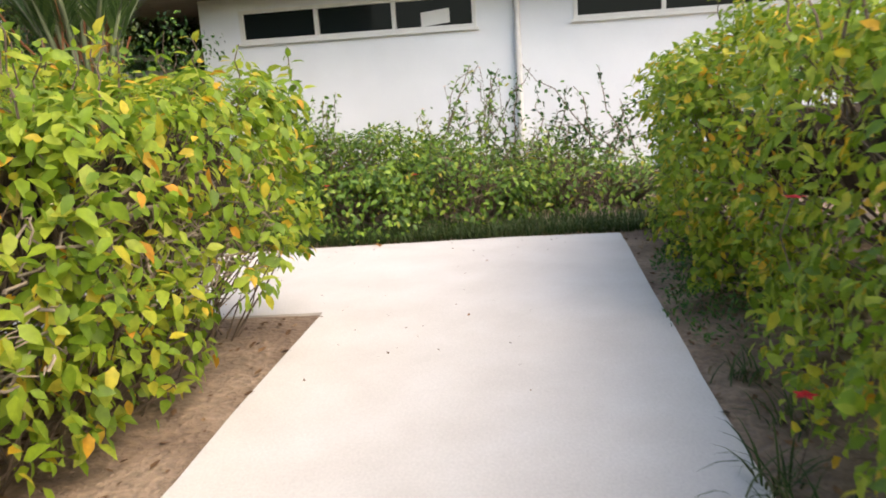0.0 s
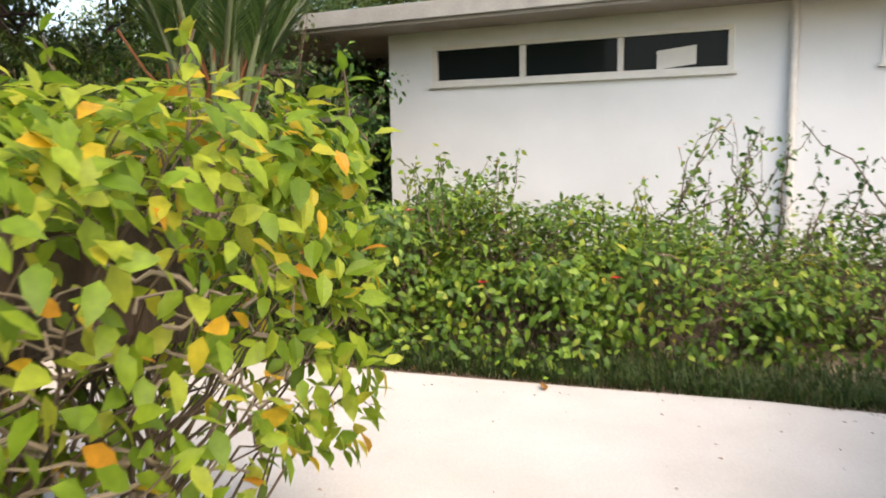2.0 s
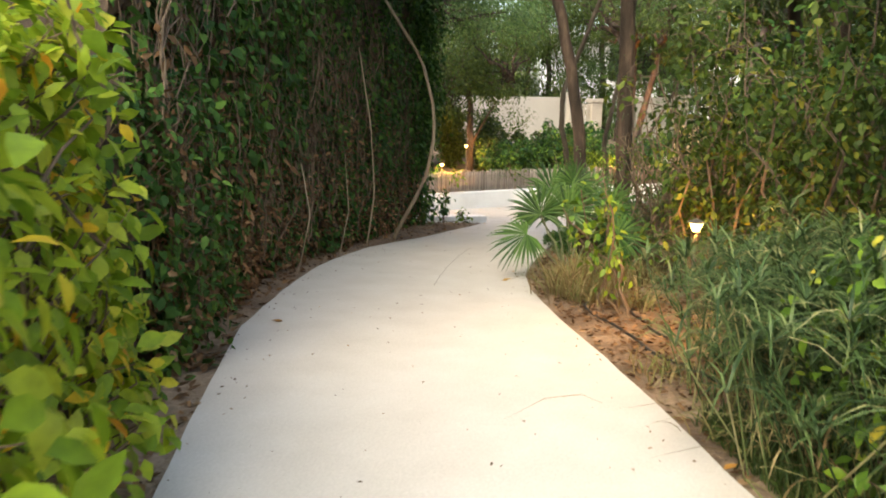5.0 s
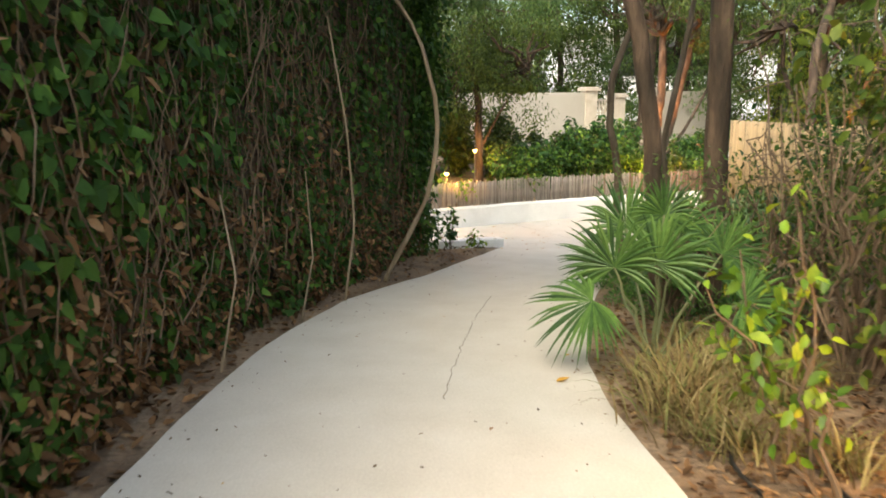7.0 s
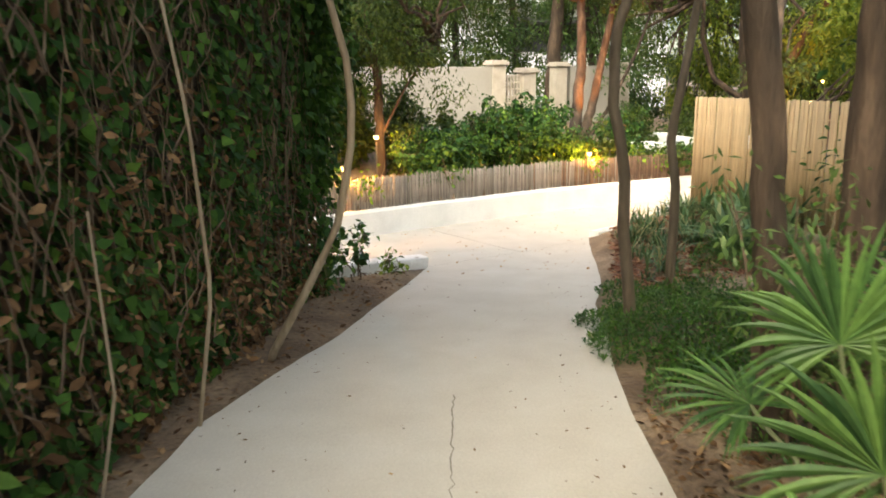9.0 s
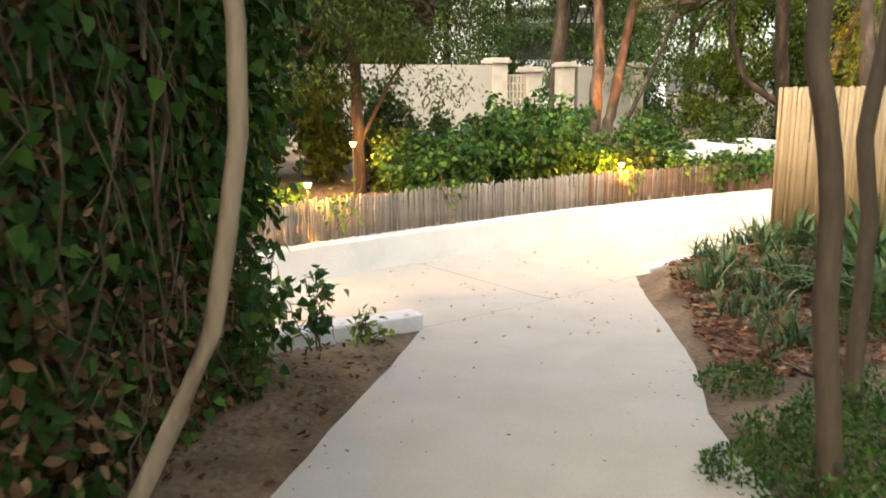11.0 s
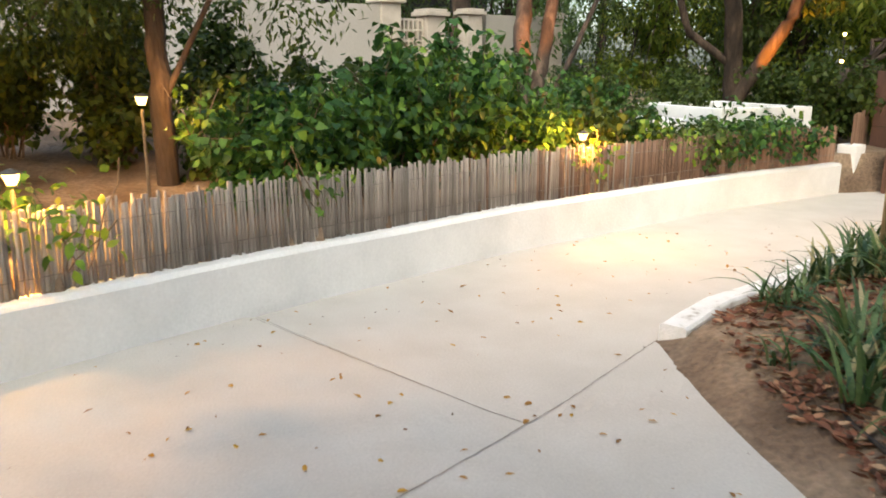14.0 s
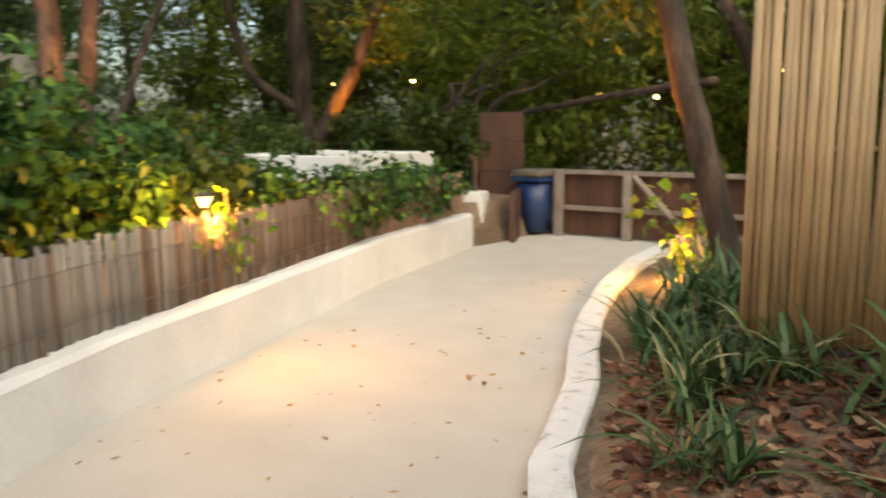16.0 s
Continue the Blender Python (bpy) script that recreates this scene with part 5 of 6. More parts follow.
# ---- sedge, straw and fan palm on the open side of the ramp ----
def sedge(x, y, stems, h):
    """Umbrella sedge: thin stems, each with a whorl of long narrow leaves."""
    z = float(ground_z(arr((x, y)))[0]) - 0.01
    t = thing("umbrella_sedge", (x, y, z), "dense green umbrella sedge with long narrow leaves", "sedge", "umbrella sedges")
    foot = np.clip(rng.normal(0, 0.20, (stems, 2)), -0.34, 0.34)
    lean = np.clip(rng.normal(0, 0.22, (stems, 2)), -0.36, 0.36)
    hh = h * rng.uniform(0.45, 1.0, stems)
    tips = np.c_[foot + lean, hh]
    v, f = tubes([(arr((*a, 0), tuple(b)), 0.004) for a, b in zip(foot, tips)], 4)
    tagged(array_part("stem_mass", v, f, SEDGE_LEAF, t), kind="stuff")
    k = 15
    base = np.repeat(tips, k, 0)
    n = len(base)
    v, f = strap(base, rng.uniform(0, 6.28, n), rng.uniform(0.16, 0.36, n), rng.uniform(0.7, 1.2, n), np.full(n, 0.0062), n, 4)
    tagged(array_part("whorl_foliage", v, f, SEDGE_LEAF, t), kind="stuff")
    m = 90
    b = np.c_[rng.normal(0, 0.22, (m, 2)), rng.uniform(0, 0.25, m)]
    v, f = strap(b, rng.uniform(0, 6.28, m), rng.uniform(0.2, 0.45, m), rng.uniform(0.6, 1.2, m), np.full(m, 0.005), m, 4)
    tagged(array_part("dead_foliage", v, f, STRAW, t, "straw-coloured dead leaves"), kind="stuff")
    return t


for x, y, h in ((0.45, 8.60, 0.78), (0.05, 8.48, 0.78), (-0.4, 8.46, 0.80), (-0.85, 8.52, 0.80), (-1.15, 8.82, 0.80), (0.3, 9.0, 0.92), (-0.35, 8.95, 0.92), (-0.9, 9.0, 0.92), (-1.45, 9.1, 0.80)):
    sedge(x, y, 62, h)


def straw_clump(x, y, n, length, group="straw clumps"):
    z = float(ground_z(arr((x, y)))[0]) - 0.01
    return tuft("straw_grass", x, y, z, n, length, 0.006, (0.4, 0.95), STRAW, "drooping dry straw-coloured grass clump at the path edge", "grass", group, 0.10)


for x, y, n, ln in ((-4.05, 7.72, 160, 0.55), (-3.75, 7.78, 120, 0.5), (-4.3, 7.85, 140, 0.6), (-1.3, 8.12, 60, 0.25), (-0.3, 8.28, 60, 0.25), (0.6, 8.38, 60, 0.25), (-3.5, 7.95, 120, 0.42), (-4.6, 7.78, 120, 0.42), (-4.9, 8.15, 110, 0.4), (-3.3, 8.3, 90, 0.4), (-4.2, 8.2, 120, 0.5), (-5.1, 8.4, 110, 0.45), (-4.5, 8.5, 120, 0.55), (-5.7, 8.15, 90, 0.35)):
    straw_clump(x, y, n, ln)


def fan_palm(x, y, z, heads):
    """A young fan palm. heads: where each leaf's hub stands from the foot, the way its fan points, the way its face looks, its reach."""
    t = thing("fan_palm", (x, y, z), "young fan palm with split fan leaves over the path", "palm")
    for hub, d, face, r in heads:
        tip, d = arr(*hub), unit(arr(*d))
        side = unit(np.cross(d, arr(*face)))
        up = np.cross(side, d)
        start = arr(hub[0] * 0.08, hub[1] * 0.08, 0)
        v, f = tubes([(wander(start, tip, 7, 0.012, -0.04), np.linspace(0.013, 0.007, 7))], 6)
        leaf = array_part("leaf_stalk", v, f, PETIOLE, t)
        k = 36
        a = np.linspace(-2.05, 2.05, k) + rng.normal(0, 0.02, k)
        way = np.cos(a)[:, None] * d + np.sin(a)[:, None] * side + (0.10 + 0.10 * np.cos(np.arange(k) * math.pi))[:, None] * up * 0.6
        length = 0.92 * r * (0.78 + 0.25 * np.cos(a)) * rng.uniform(0.9, 1.08, k)
        tt = np.linspace(0, 1, 7)
        sag = r * rng.uniform(0.10, 0.32, k)
        mid = tip + way[:, None] * (tt[None, :, None] * length[:, None, None]) - arr(0, 0, 1) * (sag[:, None] * tt[None] ** 3)[..., None]
        wv = unit(np.cross(way, up))
        w = (r * 0.030 * np.minimum(1, tt * 2.0 + 0.04) * np.maximum(0.02, 1 - np.clip((tt - 0.45) / 0.55, 0, 1) ** 1.3))[None, :, None]
        av, cv = mid - wv[:, None] * w, mid + wv[:, None] * w
        bv = mid + up * w * 0.55
        vv = np.stack([av, bv, cv], 2).reshape(-1, 3)
        i = np.arange(6)
        one = np.concatenate([np.stack([i * 3, i * 3 + 1, i * 3 + 4, i * 3 + 3], -1), np.stack([i * 3 + 1, i * 3 + 2, i * 3 + 5, i * 3 + 4], -1)])
        ff = (one[None] + (np.arange(k) * 21)[:, None, None]).reshape(-1, 4)
        array_part("fan_leaf", vv, ff, PALM_LEAF, leaf)
    return t


fan_palm(-5.35, 7.85, 0.70, [((0.42, -0.47, 0.50), (0.12, -0.75, -0.35), (0.75, -0.3, 0.65), 0.46), ((0.33, -0.33, 0.70), (0.0, -0.12, 1.0), (1.0, -0.4, 0.25), 0.50), ((0.33, -0.06, 0.72), (-0.05, 0.18, 1.0), (1.0, -0.3, 0.25), 0.52),
                             ((0.45, 0.45, 0.52), (0.15, 0.9, 0.12), (0.8, 0.0, 0.6), 0.44), ((-0.12, -0.2, 0.88), (-0.2, -0.1, 1.0), (0.9, -0.4, 0.4), 0.46), ((-0.3, 0.2, 0.85), (-0.4, 0.3, 0.9), (0.7, -0.3, 0.6), 0.44),
                             ((-0.45, -0.3, 0.55), (-0.8, -0.5, 0.3), (-0.2, -0.2, 1.0), 0.40), ((0.1, 0.4, 0.75), (0.0, 0.7, 0.7), (0.9, -0.2, 0.5), 0.42), ((0.05, 0.02, 1.0), (0.02, 0.02, 1.0), (1.0, 0.2, 0.1), 0.36)])


# ---- thickets ----
def stemmy(name, x, y, h, w, nstem, nleaf, size, shape, mat, label, group, lean=(0, 0), stem_mat=None, z=None, flat=0.8):
    """A many-stemmed shrub or small tree: stems from one foot, leaves in clumps along and at their ends."""
    z = float(ground_z(arr((x, y)))[0]) - 0.03 if z is None else z
    t = thing(name, (x, y, z), label, "shrub" if h < 3 else "tree", group)
    lines, cent = [], []
    for k in range(nstem):
        a = rng.uniform(0, 6.28)
        r = w * math.sqrt(rng.random())
        tip = arr(math.cos(a) * r + lean[0], math.sin(a) * r + lean[1], h * rng.uniform(0.55, 1.0))
        ln = wander((rng.normal(0, 0.06), rng.normal(0, 0.06), 0), tip, 8, 0.06 * h / 2, 0.0)
        lines.append((ln, np.linspace(0.014, 0.004, 8) * (h / 2) ** 0.5))
        for s in along(ln, 12)[4:]:
            cent.append(s + rng.normal(0, 0.10 * w, 3))
            if rng.random() < 0.5:
                q = s + rng.normal(0, 0.22 * w, 3)
                lines.append((wander(s, q, 4, 0.02), np.linspace(0.005, 0.002, 4)))
                cent.append(q)
    v, f = tubes(lines, 5)
    tagged(array_part("stem_mass", v, f, stem_mat or TWIG, t), kind="stuff")
    cent = np.stack(cent)
    p, o = clumps(cent, np.full(len(cent), 0.22 * w + 0.05), nleaf, flat)
    p[:, 2] = np.maximum(p[:, 2], 0.03)
    v, f = scatter_leaves(p, o, rng.uniform(size[0], size[1], nleaf), shape)
    tagged(array_part("foliage", v, f, mat, t), kind="stuff")
    return t


# beside the ramp lamp
stemmy("shrub", -3.2, 8.75, 2.5, 0.75, 12, 2600, (0.04, 0.09), OVAL, THICKET_LEAF, "tall leafy thin-stemmed shrub lit by a path lamp", "ramp thicket")
stemmy("sapling", -3.1, 8.12, 1.2, 0.22, 6, 190, (0.05, 0.10), OVAL, SHRUB_LEAF, "small bright green sapling arching over the path", "ramp thicket", (0.02, -0.32))
stemmy("shrub", -2.3, 9.3, 2.6, 0.9, 14, 3000, (0.04, 0.09), OVAL, THICKET_LEAF, "tall leafy thicket shrub with yellow flecks", "ramp thicket")
stemmy("shrub", -4.6, 8.9, 2.1, 0.8, 34, 1500, (0.03, 0.07), SLIP, THICKET_LEAF, "brown-stemmed straggling thicket shrub", "ramp thicket")
stemmy("shrub", -5.3, 8.75, 1.7, 0.7, 36, 1100, (0.03, 0.06), SLIP, THICKET_LEAF, "brown-stemmed straggling thicket shrub", "ramp thicket")
stemmy("shrub", -6.5, 8.2, 1.5, 0.55, 12, 1700, (0.04, 0.08), SLIP, FEATHER_LEAF, "feathery green shrub beside the ramp", "ramp thicket")
for k, (x, y, h) in enumerate(((-1.9, 10.2, 2.8), (-3.3, 10.4, 3.2), (-4.8, 10.3, 2.7), (-6.4, 10.2, 2.4), (-8.0, 10.0, 2.0), (-2.6, 11.6, 3.4), (-4.4, 11.9, 3.6), (-6.2, 11.8, 3.4), (-1.5, 11.5, 2.6), (-7.6, 11.3, 3.0))):
    stemmy("shrub", x, y, h, 1.0, 12, 2600, (0.04, 0.10), OVAL, TREE_LEAF if k % 2 else BIG_LEAF, "dark green leafy thicket shrub behind the palm", "back thicket")


def tree(name, trunks, crowns, nleaf, size, mat, label, bark, group="", shape=SLIP, clump_r=0.6, sides=9):
    """A tree: tapered trunks with limbs that reach into clumps of the crown. trunks: (points, r0, r1); crowns: (centre, radii, clumps)."""
    foot = trunks[0][0][0]
    t = thing(name, foot, label, "tree", group)
    lines = [(along(arr(*pts), 24) + np.c_[rng.normal(0, r0 * 0.06, (24, 2)), np.zeros(24)], np.linspace(r0, r1, 24)) for pts, r0, r1 in trunks]
    cents = []
    for centre, radii, k in crowns:
        v = unit(rng.normal(0, 1, (k, 3))) * (rng.random(k) ** 0.4)[:, None]
        cents.append(arr(*centre) + v * arr(*radii))
    cents = np.concatenate(cents)
    tops = np.stack([ln[0][-1] for ln in lines])
    limbs = []
    for c in cents[rng.random(len(cents)) < 0.6]:
        a = tops[np.argmin(np.linalg.norm(tops - c, axis=1))]
        limbs.append((wander(a, c, 7, 0.12), np.linspace(trunks[0][2] * 0.7, 0.008, 7)))
    for ln in lines:
        v, f = tubes([ln], sides)
        under(array_part("trunk", v, f, bark, None, "", True), t)
    if limbs:
        v, f = tubes(limbs, 5)
        tagged(under(array_part("limb_mass", v, f, bark, None), t), kind="stuff")
    p, o = clumps(cents, clump_r * rng.uniform(0.6, 1.2, len(cents)), nleaf, 0.6)
    v, f = scatter_leaves(p, o, rng.uniform(size[0], size[1], nleaf), shape, 0.7)
    tagged(under(array_part("crown", v, f, mat), t), kind="stuff")
    return t


# slim trunks at the path; their crowns, out of view, are thickened for shade
tree("young_tree", [(((-9.05, 8.17, 0.34), (-9.05, 8.11, 0.83), (-9.05, 8.06, 1.25), (-9.05, 8.06, 1.66), (-9.05, 8.02, 1.9), (-9.05, 7.95, 2.15), (-9.08, 7.96, 2.7), (-9.2, 8.3, 3.6), (-9.4, 8.6, 4.4)), 0.05, 0.03)], [((-9.8, 9.0, 5.0), (1.7, 1.4, 0.6), 24)], 4200, (0.06, 0.12), TREE_LEAF, "slim brown young tree beside the path", PALE_BARK, "path trees")
tree("young_tree", [(((-9.9, 8.78, 0.30), (-9.9, 8.75, 0.8), (-9.9, 8.77, 1.1), (-9.9, 8.76, 1.45), (-9.9, 8.70, 1.85), (-9.9, 8.74, 2.15), (-9.95, 8.82, 2.5), (-10.1, 9.0, 3.4), (-10.4, 9.2, 4.6)), 0.045, 0.028)], [((-10.9, 9.7, 5.2), (1.7, 1.4, 0.6), 24)], 4200, (0.06, 0.12), TREE_LEAF, "slim brown young tree beside the path", PALE_BARK, "path trees")
tree("tree", [(((-6.95, 8.6, 0.55), (-6.95, 8.6, 2.0), (-6.9, 8.58, 2.8), (-6.8, 8.5, 4.8)), 0.11, 0.085)], [((-6.4, 9.6, 6.2), (2.2, 1.8, 1.0), 20)], 3200, (0.06, 0.13), TREE_LEAF, "dark straight trunked tree by the fan palm", BARK, "path trees")
tree("tree", [(((-6.8, 8.16, 0.58), (-6.8, 8.1, 1.4), (-6.8, 8.02, 2.2), (-6.8, 7.88, 3.0), (-6.9, 7.6, 4.2)), 0.085, 0.065)], [((-6.6, 6.9, 5.4), (2.4, 1.8, 0.6), 30)], 6500, (0.06, 0.13), TREE_LEAF, "brown tree leaning over the ramp, leafy overhead", BARK, "path trees")
# unseen trees added behind the ivy hedge to shade the ramp
for x, y in ((-6.6, 2.8), (-8.8, 3.2)):
    tree("tree", [(((x, y, 0.4), (x + 0.1, y + 0.1, 2.4), (x - 0.1, y + 0.5, 4.6)), 0.12, 0.08)], [((x, y + 1.9, 5.6), (1.9, 2.3, 0.7), 44)], 14000, (0.08, 0.16), TREE_LEAF, "unseen leafy tree added behind the ivy hedge for shade", BARK, "hedge trees")
# dark thicket trees; high crowns, mostly out of view, added to shade the ramp
for x, y in ((-4.2, 12.2), (-6.2, 11.0), (-8.4, 11.3)):
    tree("tree", [(((x, y, 0.6), (x + 0.1, y - 0.1, 2.6), (x, y - 0.5, 4.8)), 0.12, 0.08)], [((x, y - 1.6, 5.7), (1.9, 2.2, 0.8), 44), ((x, y, 4.2), (1.6, 1.0, 1.2), 20)], 15000, (0.08, 0.16), TREE_LEAF, "dark leafy tree in the thicket beside the ramp", BARK, "thicket trees")
# garden trees
tree("tree", [(((-21.5, 10.55, 0.75), (-22.0, 10.75, 1.6), (-22.5, 10.95, 2.6), (-22.9, 11.0, 4.2)), 0.15, 0.10), (((-21.6, 10.75, 0.75), (-22.2, 11.15, 1.6), (-22.7, 11.5, 2.8), (-23.0, 11.9, 4.4)), 0.12, 0.08), (((-21.7, 10.9, 0.8), (-22.2, 11.6, 1.7), (-22.6, 12.3, 2.9), (-23.0, 12.8, 4.0)), 0.05, 0.03)],
     [((-22.5, 11.5, 5.2), (3.0, 3.2, 1.2), 40)], 7000, (0.08, 0.16), TREE_LEAF, "garden tree with warm uplit twin trunks", BARK, "garden trees")
tree("tree", [(((-25.6, 16.6, 0.9), (-25.5, 16.5, 1.8), (-25.2, 16.2, 3.0), (-24.9, 16.0, 4.8)), 0.20, 0.14), (((-25.5, 16.6, 0.9), (-25.2, 16.9, 1.6), (-24.9, 17.3, 2.5), (-24.6, 17.9, 4.2)), 0.16, 0.10), (((-25.5, 16.5, 1.6), (-25.8, 15.6, 2.3), (-25.8, 15.2, 3.4), (-25.6, 15.1, 4.6)), 0.09, 0.06)],
     [((-25, 16.5, 5.3), (4.0, 4.0, 1.4), 50), ((-26.5, 14.5, 3.6), (1.2, 1.6, 1.2), 14)], 9000, (0.08, 0.17), TREE_LEAF, "dark forked garden tree with one warm lit limb", BARK, "garden trees")
tree("tree", [(((-29.5, 11.6, 0.9), (-29.4, 11.7, 3.0), (-29.2, 11.8, 5.2)), 0.26, 0.2)], [((-29.5, 12.0, 6.4), (4.2, 4.2, 1.8), 46)], 7000, (0.10, 0.2), TREE_LEAF, "dark trunked tree behind the garden wall", BARK, "garden trees")
# the two high crowns are added out of view to shade the gate end
tree("tree", [(((-15.5, 12.5, 0.35), (-15.72, 12.53, 1.0), (-15.97, 12.6, 1.7), (-16.2, 12.68, 2.4), (-16.5, 12.8, 3.4), (-16.9, 13.2, 4.4)), 0.10, 0.075)], [((-17.2, 13.6, 5.2), (2.2, 2.2, 0.9), 30), ((-18.4, 15.4, 5.2), (2.2, 1.8, 0.9), 26), ((-16.6, 12.9, 2.4), (0.3, 0.3, 0.22), 6)], 9000, (0.07, 0.15), TREE_LEAF, "thick leaning tree by the reed screen, warmly lit", BARK, "garden trees")
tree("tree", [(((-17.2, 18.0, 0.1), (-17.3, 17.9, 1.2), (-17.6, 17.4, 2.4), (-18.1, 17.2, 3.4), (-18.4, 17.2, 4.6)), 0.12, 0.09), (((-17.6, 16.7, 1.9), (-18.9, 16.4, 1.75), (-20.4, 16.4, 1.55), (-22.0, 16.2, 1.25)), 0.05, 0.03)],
     [((-18.6, 17.5, 5.2), (3.4, 2.6, 1.2), 36), ((-20.6, 17.6, 2.3), (1.8, 0.8, 0.7), 16)], 6000, (0.07, 0.15), LIT_GATE_LEAF, "dark-trunked tree with a long low branch past the gate, leaves coloured as lit", BARK, "garden trees")
tree("tree", [(((-17.85, 6.13, 0.6), (-17.8, 6.13, 1.4), (-18.0, 6.1, 2.4), (-18.2, 5.9, 3.6)), 0.10, 0.07), (((-17.8, 6.13, 1.3), (-17.75, 6.6, 2.2), (-17.7, 7.2, 3.1)), 0.03, 0.015)],
     [((-17.6, 5.8, 4.0), (2.2, 2.2, 1.2), 34), ((-17.4, 4.2, 2.2), (1.4, 1.3, 1.3), 26), ((-18.6, 5.4, 2.5), (1.3, 0.9, 1.3), 22), ((-17.5, 7.0, 2.6), (0.6, 0.6, 0.6), 6), ((-17.6, 6.1, 3.3), (1.0, 0.7, 0.7), 16), ((-18.2, 3.4, 2.0), (1.2, 1.0, 1.3), 20)], 46000, (0.05, 0.11), TREE_LEAF, "dark feathery tree hanging over the terrace lamp", BARK, "garden trees")
tree("tree", [(((-13.2, 3.4, 0.1), (-13.1, 3.6, 1.6), (-13.0, 4.2, 3.0), (-13.0, 4.6, 4.2)), 0.09, 0.06)], [((-12.7, 4.7, 3.7), (1.4, 1.2, 0.9), 30), ((-12.0, 5.2, 2.9), (0.8, 0.6, 0.7), 16), ((-12.0, 6.4, 4.3), (1.8, 1.5, 0.5), 30), ((-14.6, 6.6, 4.5), (1.8, 1.5, 0.5), 26)], 19000, (0.05, 0.10), FEATHER_LEAF, "feathery dark tree beyond the ivy hedge", BARK, "garden trees")
# woods that close the garden: crowns down to the ground
far_spots = [(-34, 4, 6), (-35, 9, 7), (-34, 15, 7), (-32, 20, 7), (-28, 22, 6.5), (-24, 22.5, 6), (-20, 23, 6.5), (-16, 22, 6), (-12, 21, 6), (-8, 20, 6.5), (-4, 19, 6), (-30, 0, 6), (-27, -4, 6), (-22, -3, 5), (-36, 25, 8), (-10, 17, 4.5), (-6.5, 16.5, 4.5), (-13.5, 17.5, 4.5), (-2.6, 17, 4.5), (-22.5, 19.4, 4.2), (-27.6, 19.3, 4.6), (-17.2, 19.6, 4.2), (-30, 17.2, 4.2), (-19.2, 20.6, 5), (-25, 20.2, 5), (-14.6, 19.2, 4.5), (-31.5, 8, 5), (-31, 13.5, 5), (-38, 12, 8), (-38, 19, 8), (-28.6, 6, 5.0), (-27.6, 2.6, 5.0)]
# far trees towards the gate get the leaf colour painted as lit
for x, y, h in far_spots:
    h *= 1.55 if x < -29 else 1.1
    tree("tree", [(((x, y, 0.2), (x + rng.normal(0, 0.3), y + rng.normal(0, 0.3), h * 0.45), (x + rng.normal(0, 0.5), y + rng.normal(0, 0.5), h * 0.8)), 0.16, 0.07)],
         [((x, y, h * 0.72), (2.6, 2.6, h * 0.36), 34), ((x, y, h * 0.28), (2.6, 2.4, h * 0.24), 22)], 15000, (0.12, 0.24), LIT_GATE_LEAF if y > 15 and x < -13 and (x > -27 or rng.random() < 0.6) else TREE_LEAF if rng.random() < 0.6 else FEATHER_LEAF, "leafy far garden tree at evening", BARK, "far trees", clump_r=1.0)

# ---- terrace planting behind the short fence ----
TERR = [(-15.9, 5.0, 0.4), (-16.9, 6.9, 0.9), (-17.3, 7.7, 1.0), (-17.9, 8.3, 1.35), (-18.4, 9.0, 1.1), (-18.6, 9.8, 0.95), (-18.2, 7.2, 1.0), (-19.2, 8.6, 1.3), (-19.6, 9.5, 1.25), (-19.1, 11.2, 0.65), (-19.1, 12.3, 0.5), (-19.35, 12.9, 0.48), (-19.45, 13.5, 0.45), (-20.6, 9.2, 1.2), (-21.5, 11.6, 0.9), (-20.8, 12.6, 0.7), (-22.2, 13.5, 0.8), (-15.0, 3.8, 0.9), (-17.2, 4.4, 1.2), (-18.6, 5.6, 1.0), (-20.5, 15.0, 1.2), (-21.8, 15.2, 1.0), (-15.6, 4.0, 0.6), (-18.0, 6.6, 1.0), (-14.6, 3.0, 0.9), (-18.9, 7.6, 1.2), (-18.9, 4.6, 1.5), (-19.3, 5.6, 1.5), (-18.2, 3.4, 1.5), (-20.0, 6.6, 1.6), (-20.6, 5.2, 1.8), (-17.0, 2.6, 1.4), (-19.0, 11.7, 0.45), (-18.9, 10.6, 0.75), (-19.9, 8.1, 1.2), (-19.6, 6.6, 1.1), (-22.8, 12.4, 0.8), (-23.4, 14.2, 0.9)]
for k, (x, y, h) in enumerate(TERR):
    stemmy("shrub", x, y, h, 0.55, 9, 900 + int(900 * h), (0.05, 0.11), HEART, BIG_LEAF if k < 15 else TREE_LEAF, "broad-leaved green shrub behind the short fence", "terrace shrubs")
for x, y, h in ((-18.25, 8.2, 1.62), (-18.9, 8.75, 1.7), (-19.0, 9.4, 1.55)):
    stemmy("shrub", x, y, h, 0.28, 4, 420, (0.09, 0.16), HEART, BIG_LEAF, "tall upright broad-leaved shrub on the terrace", "tall terrace shrubs")
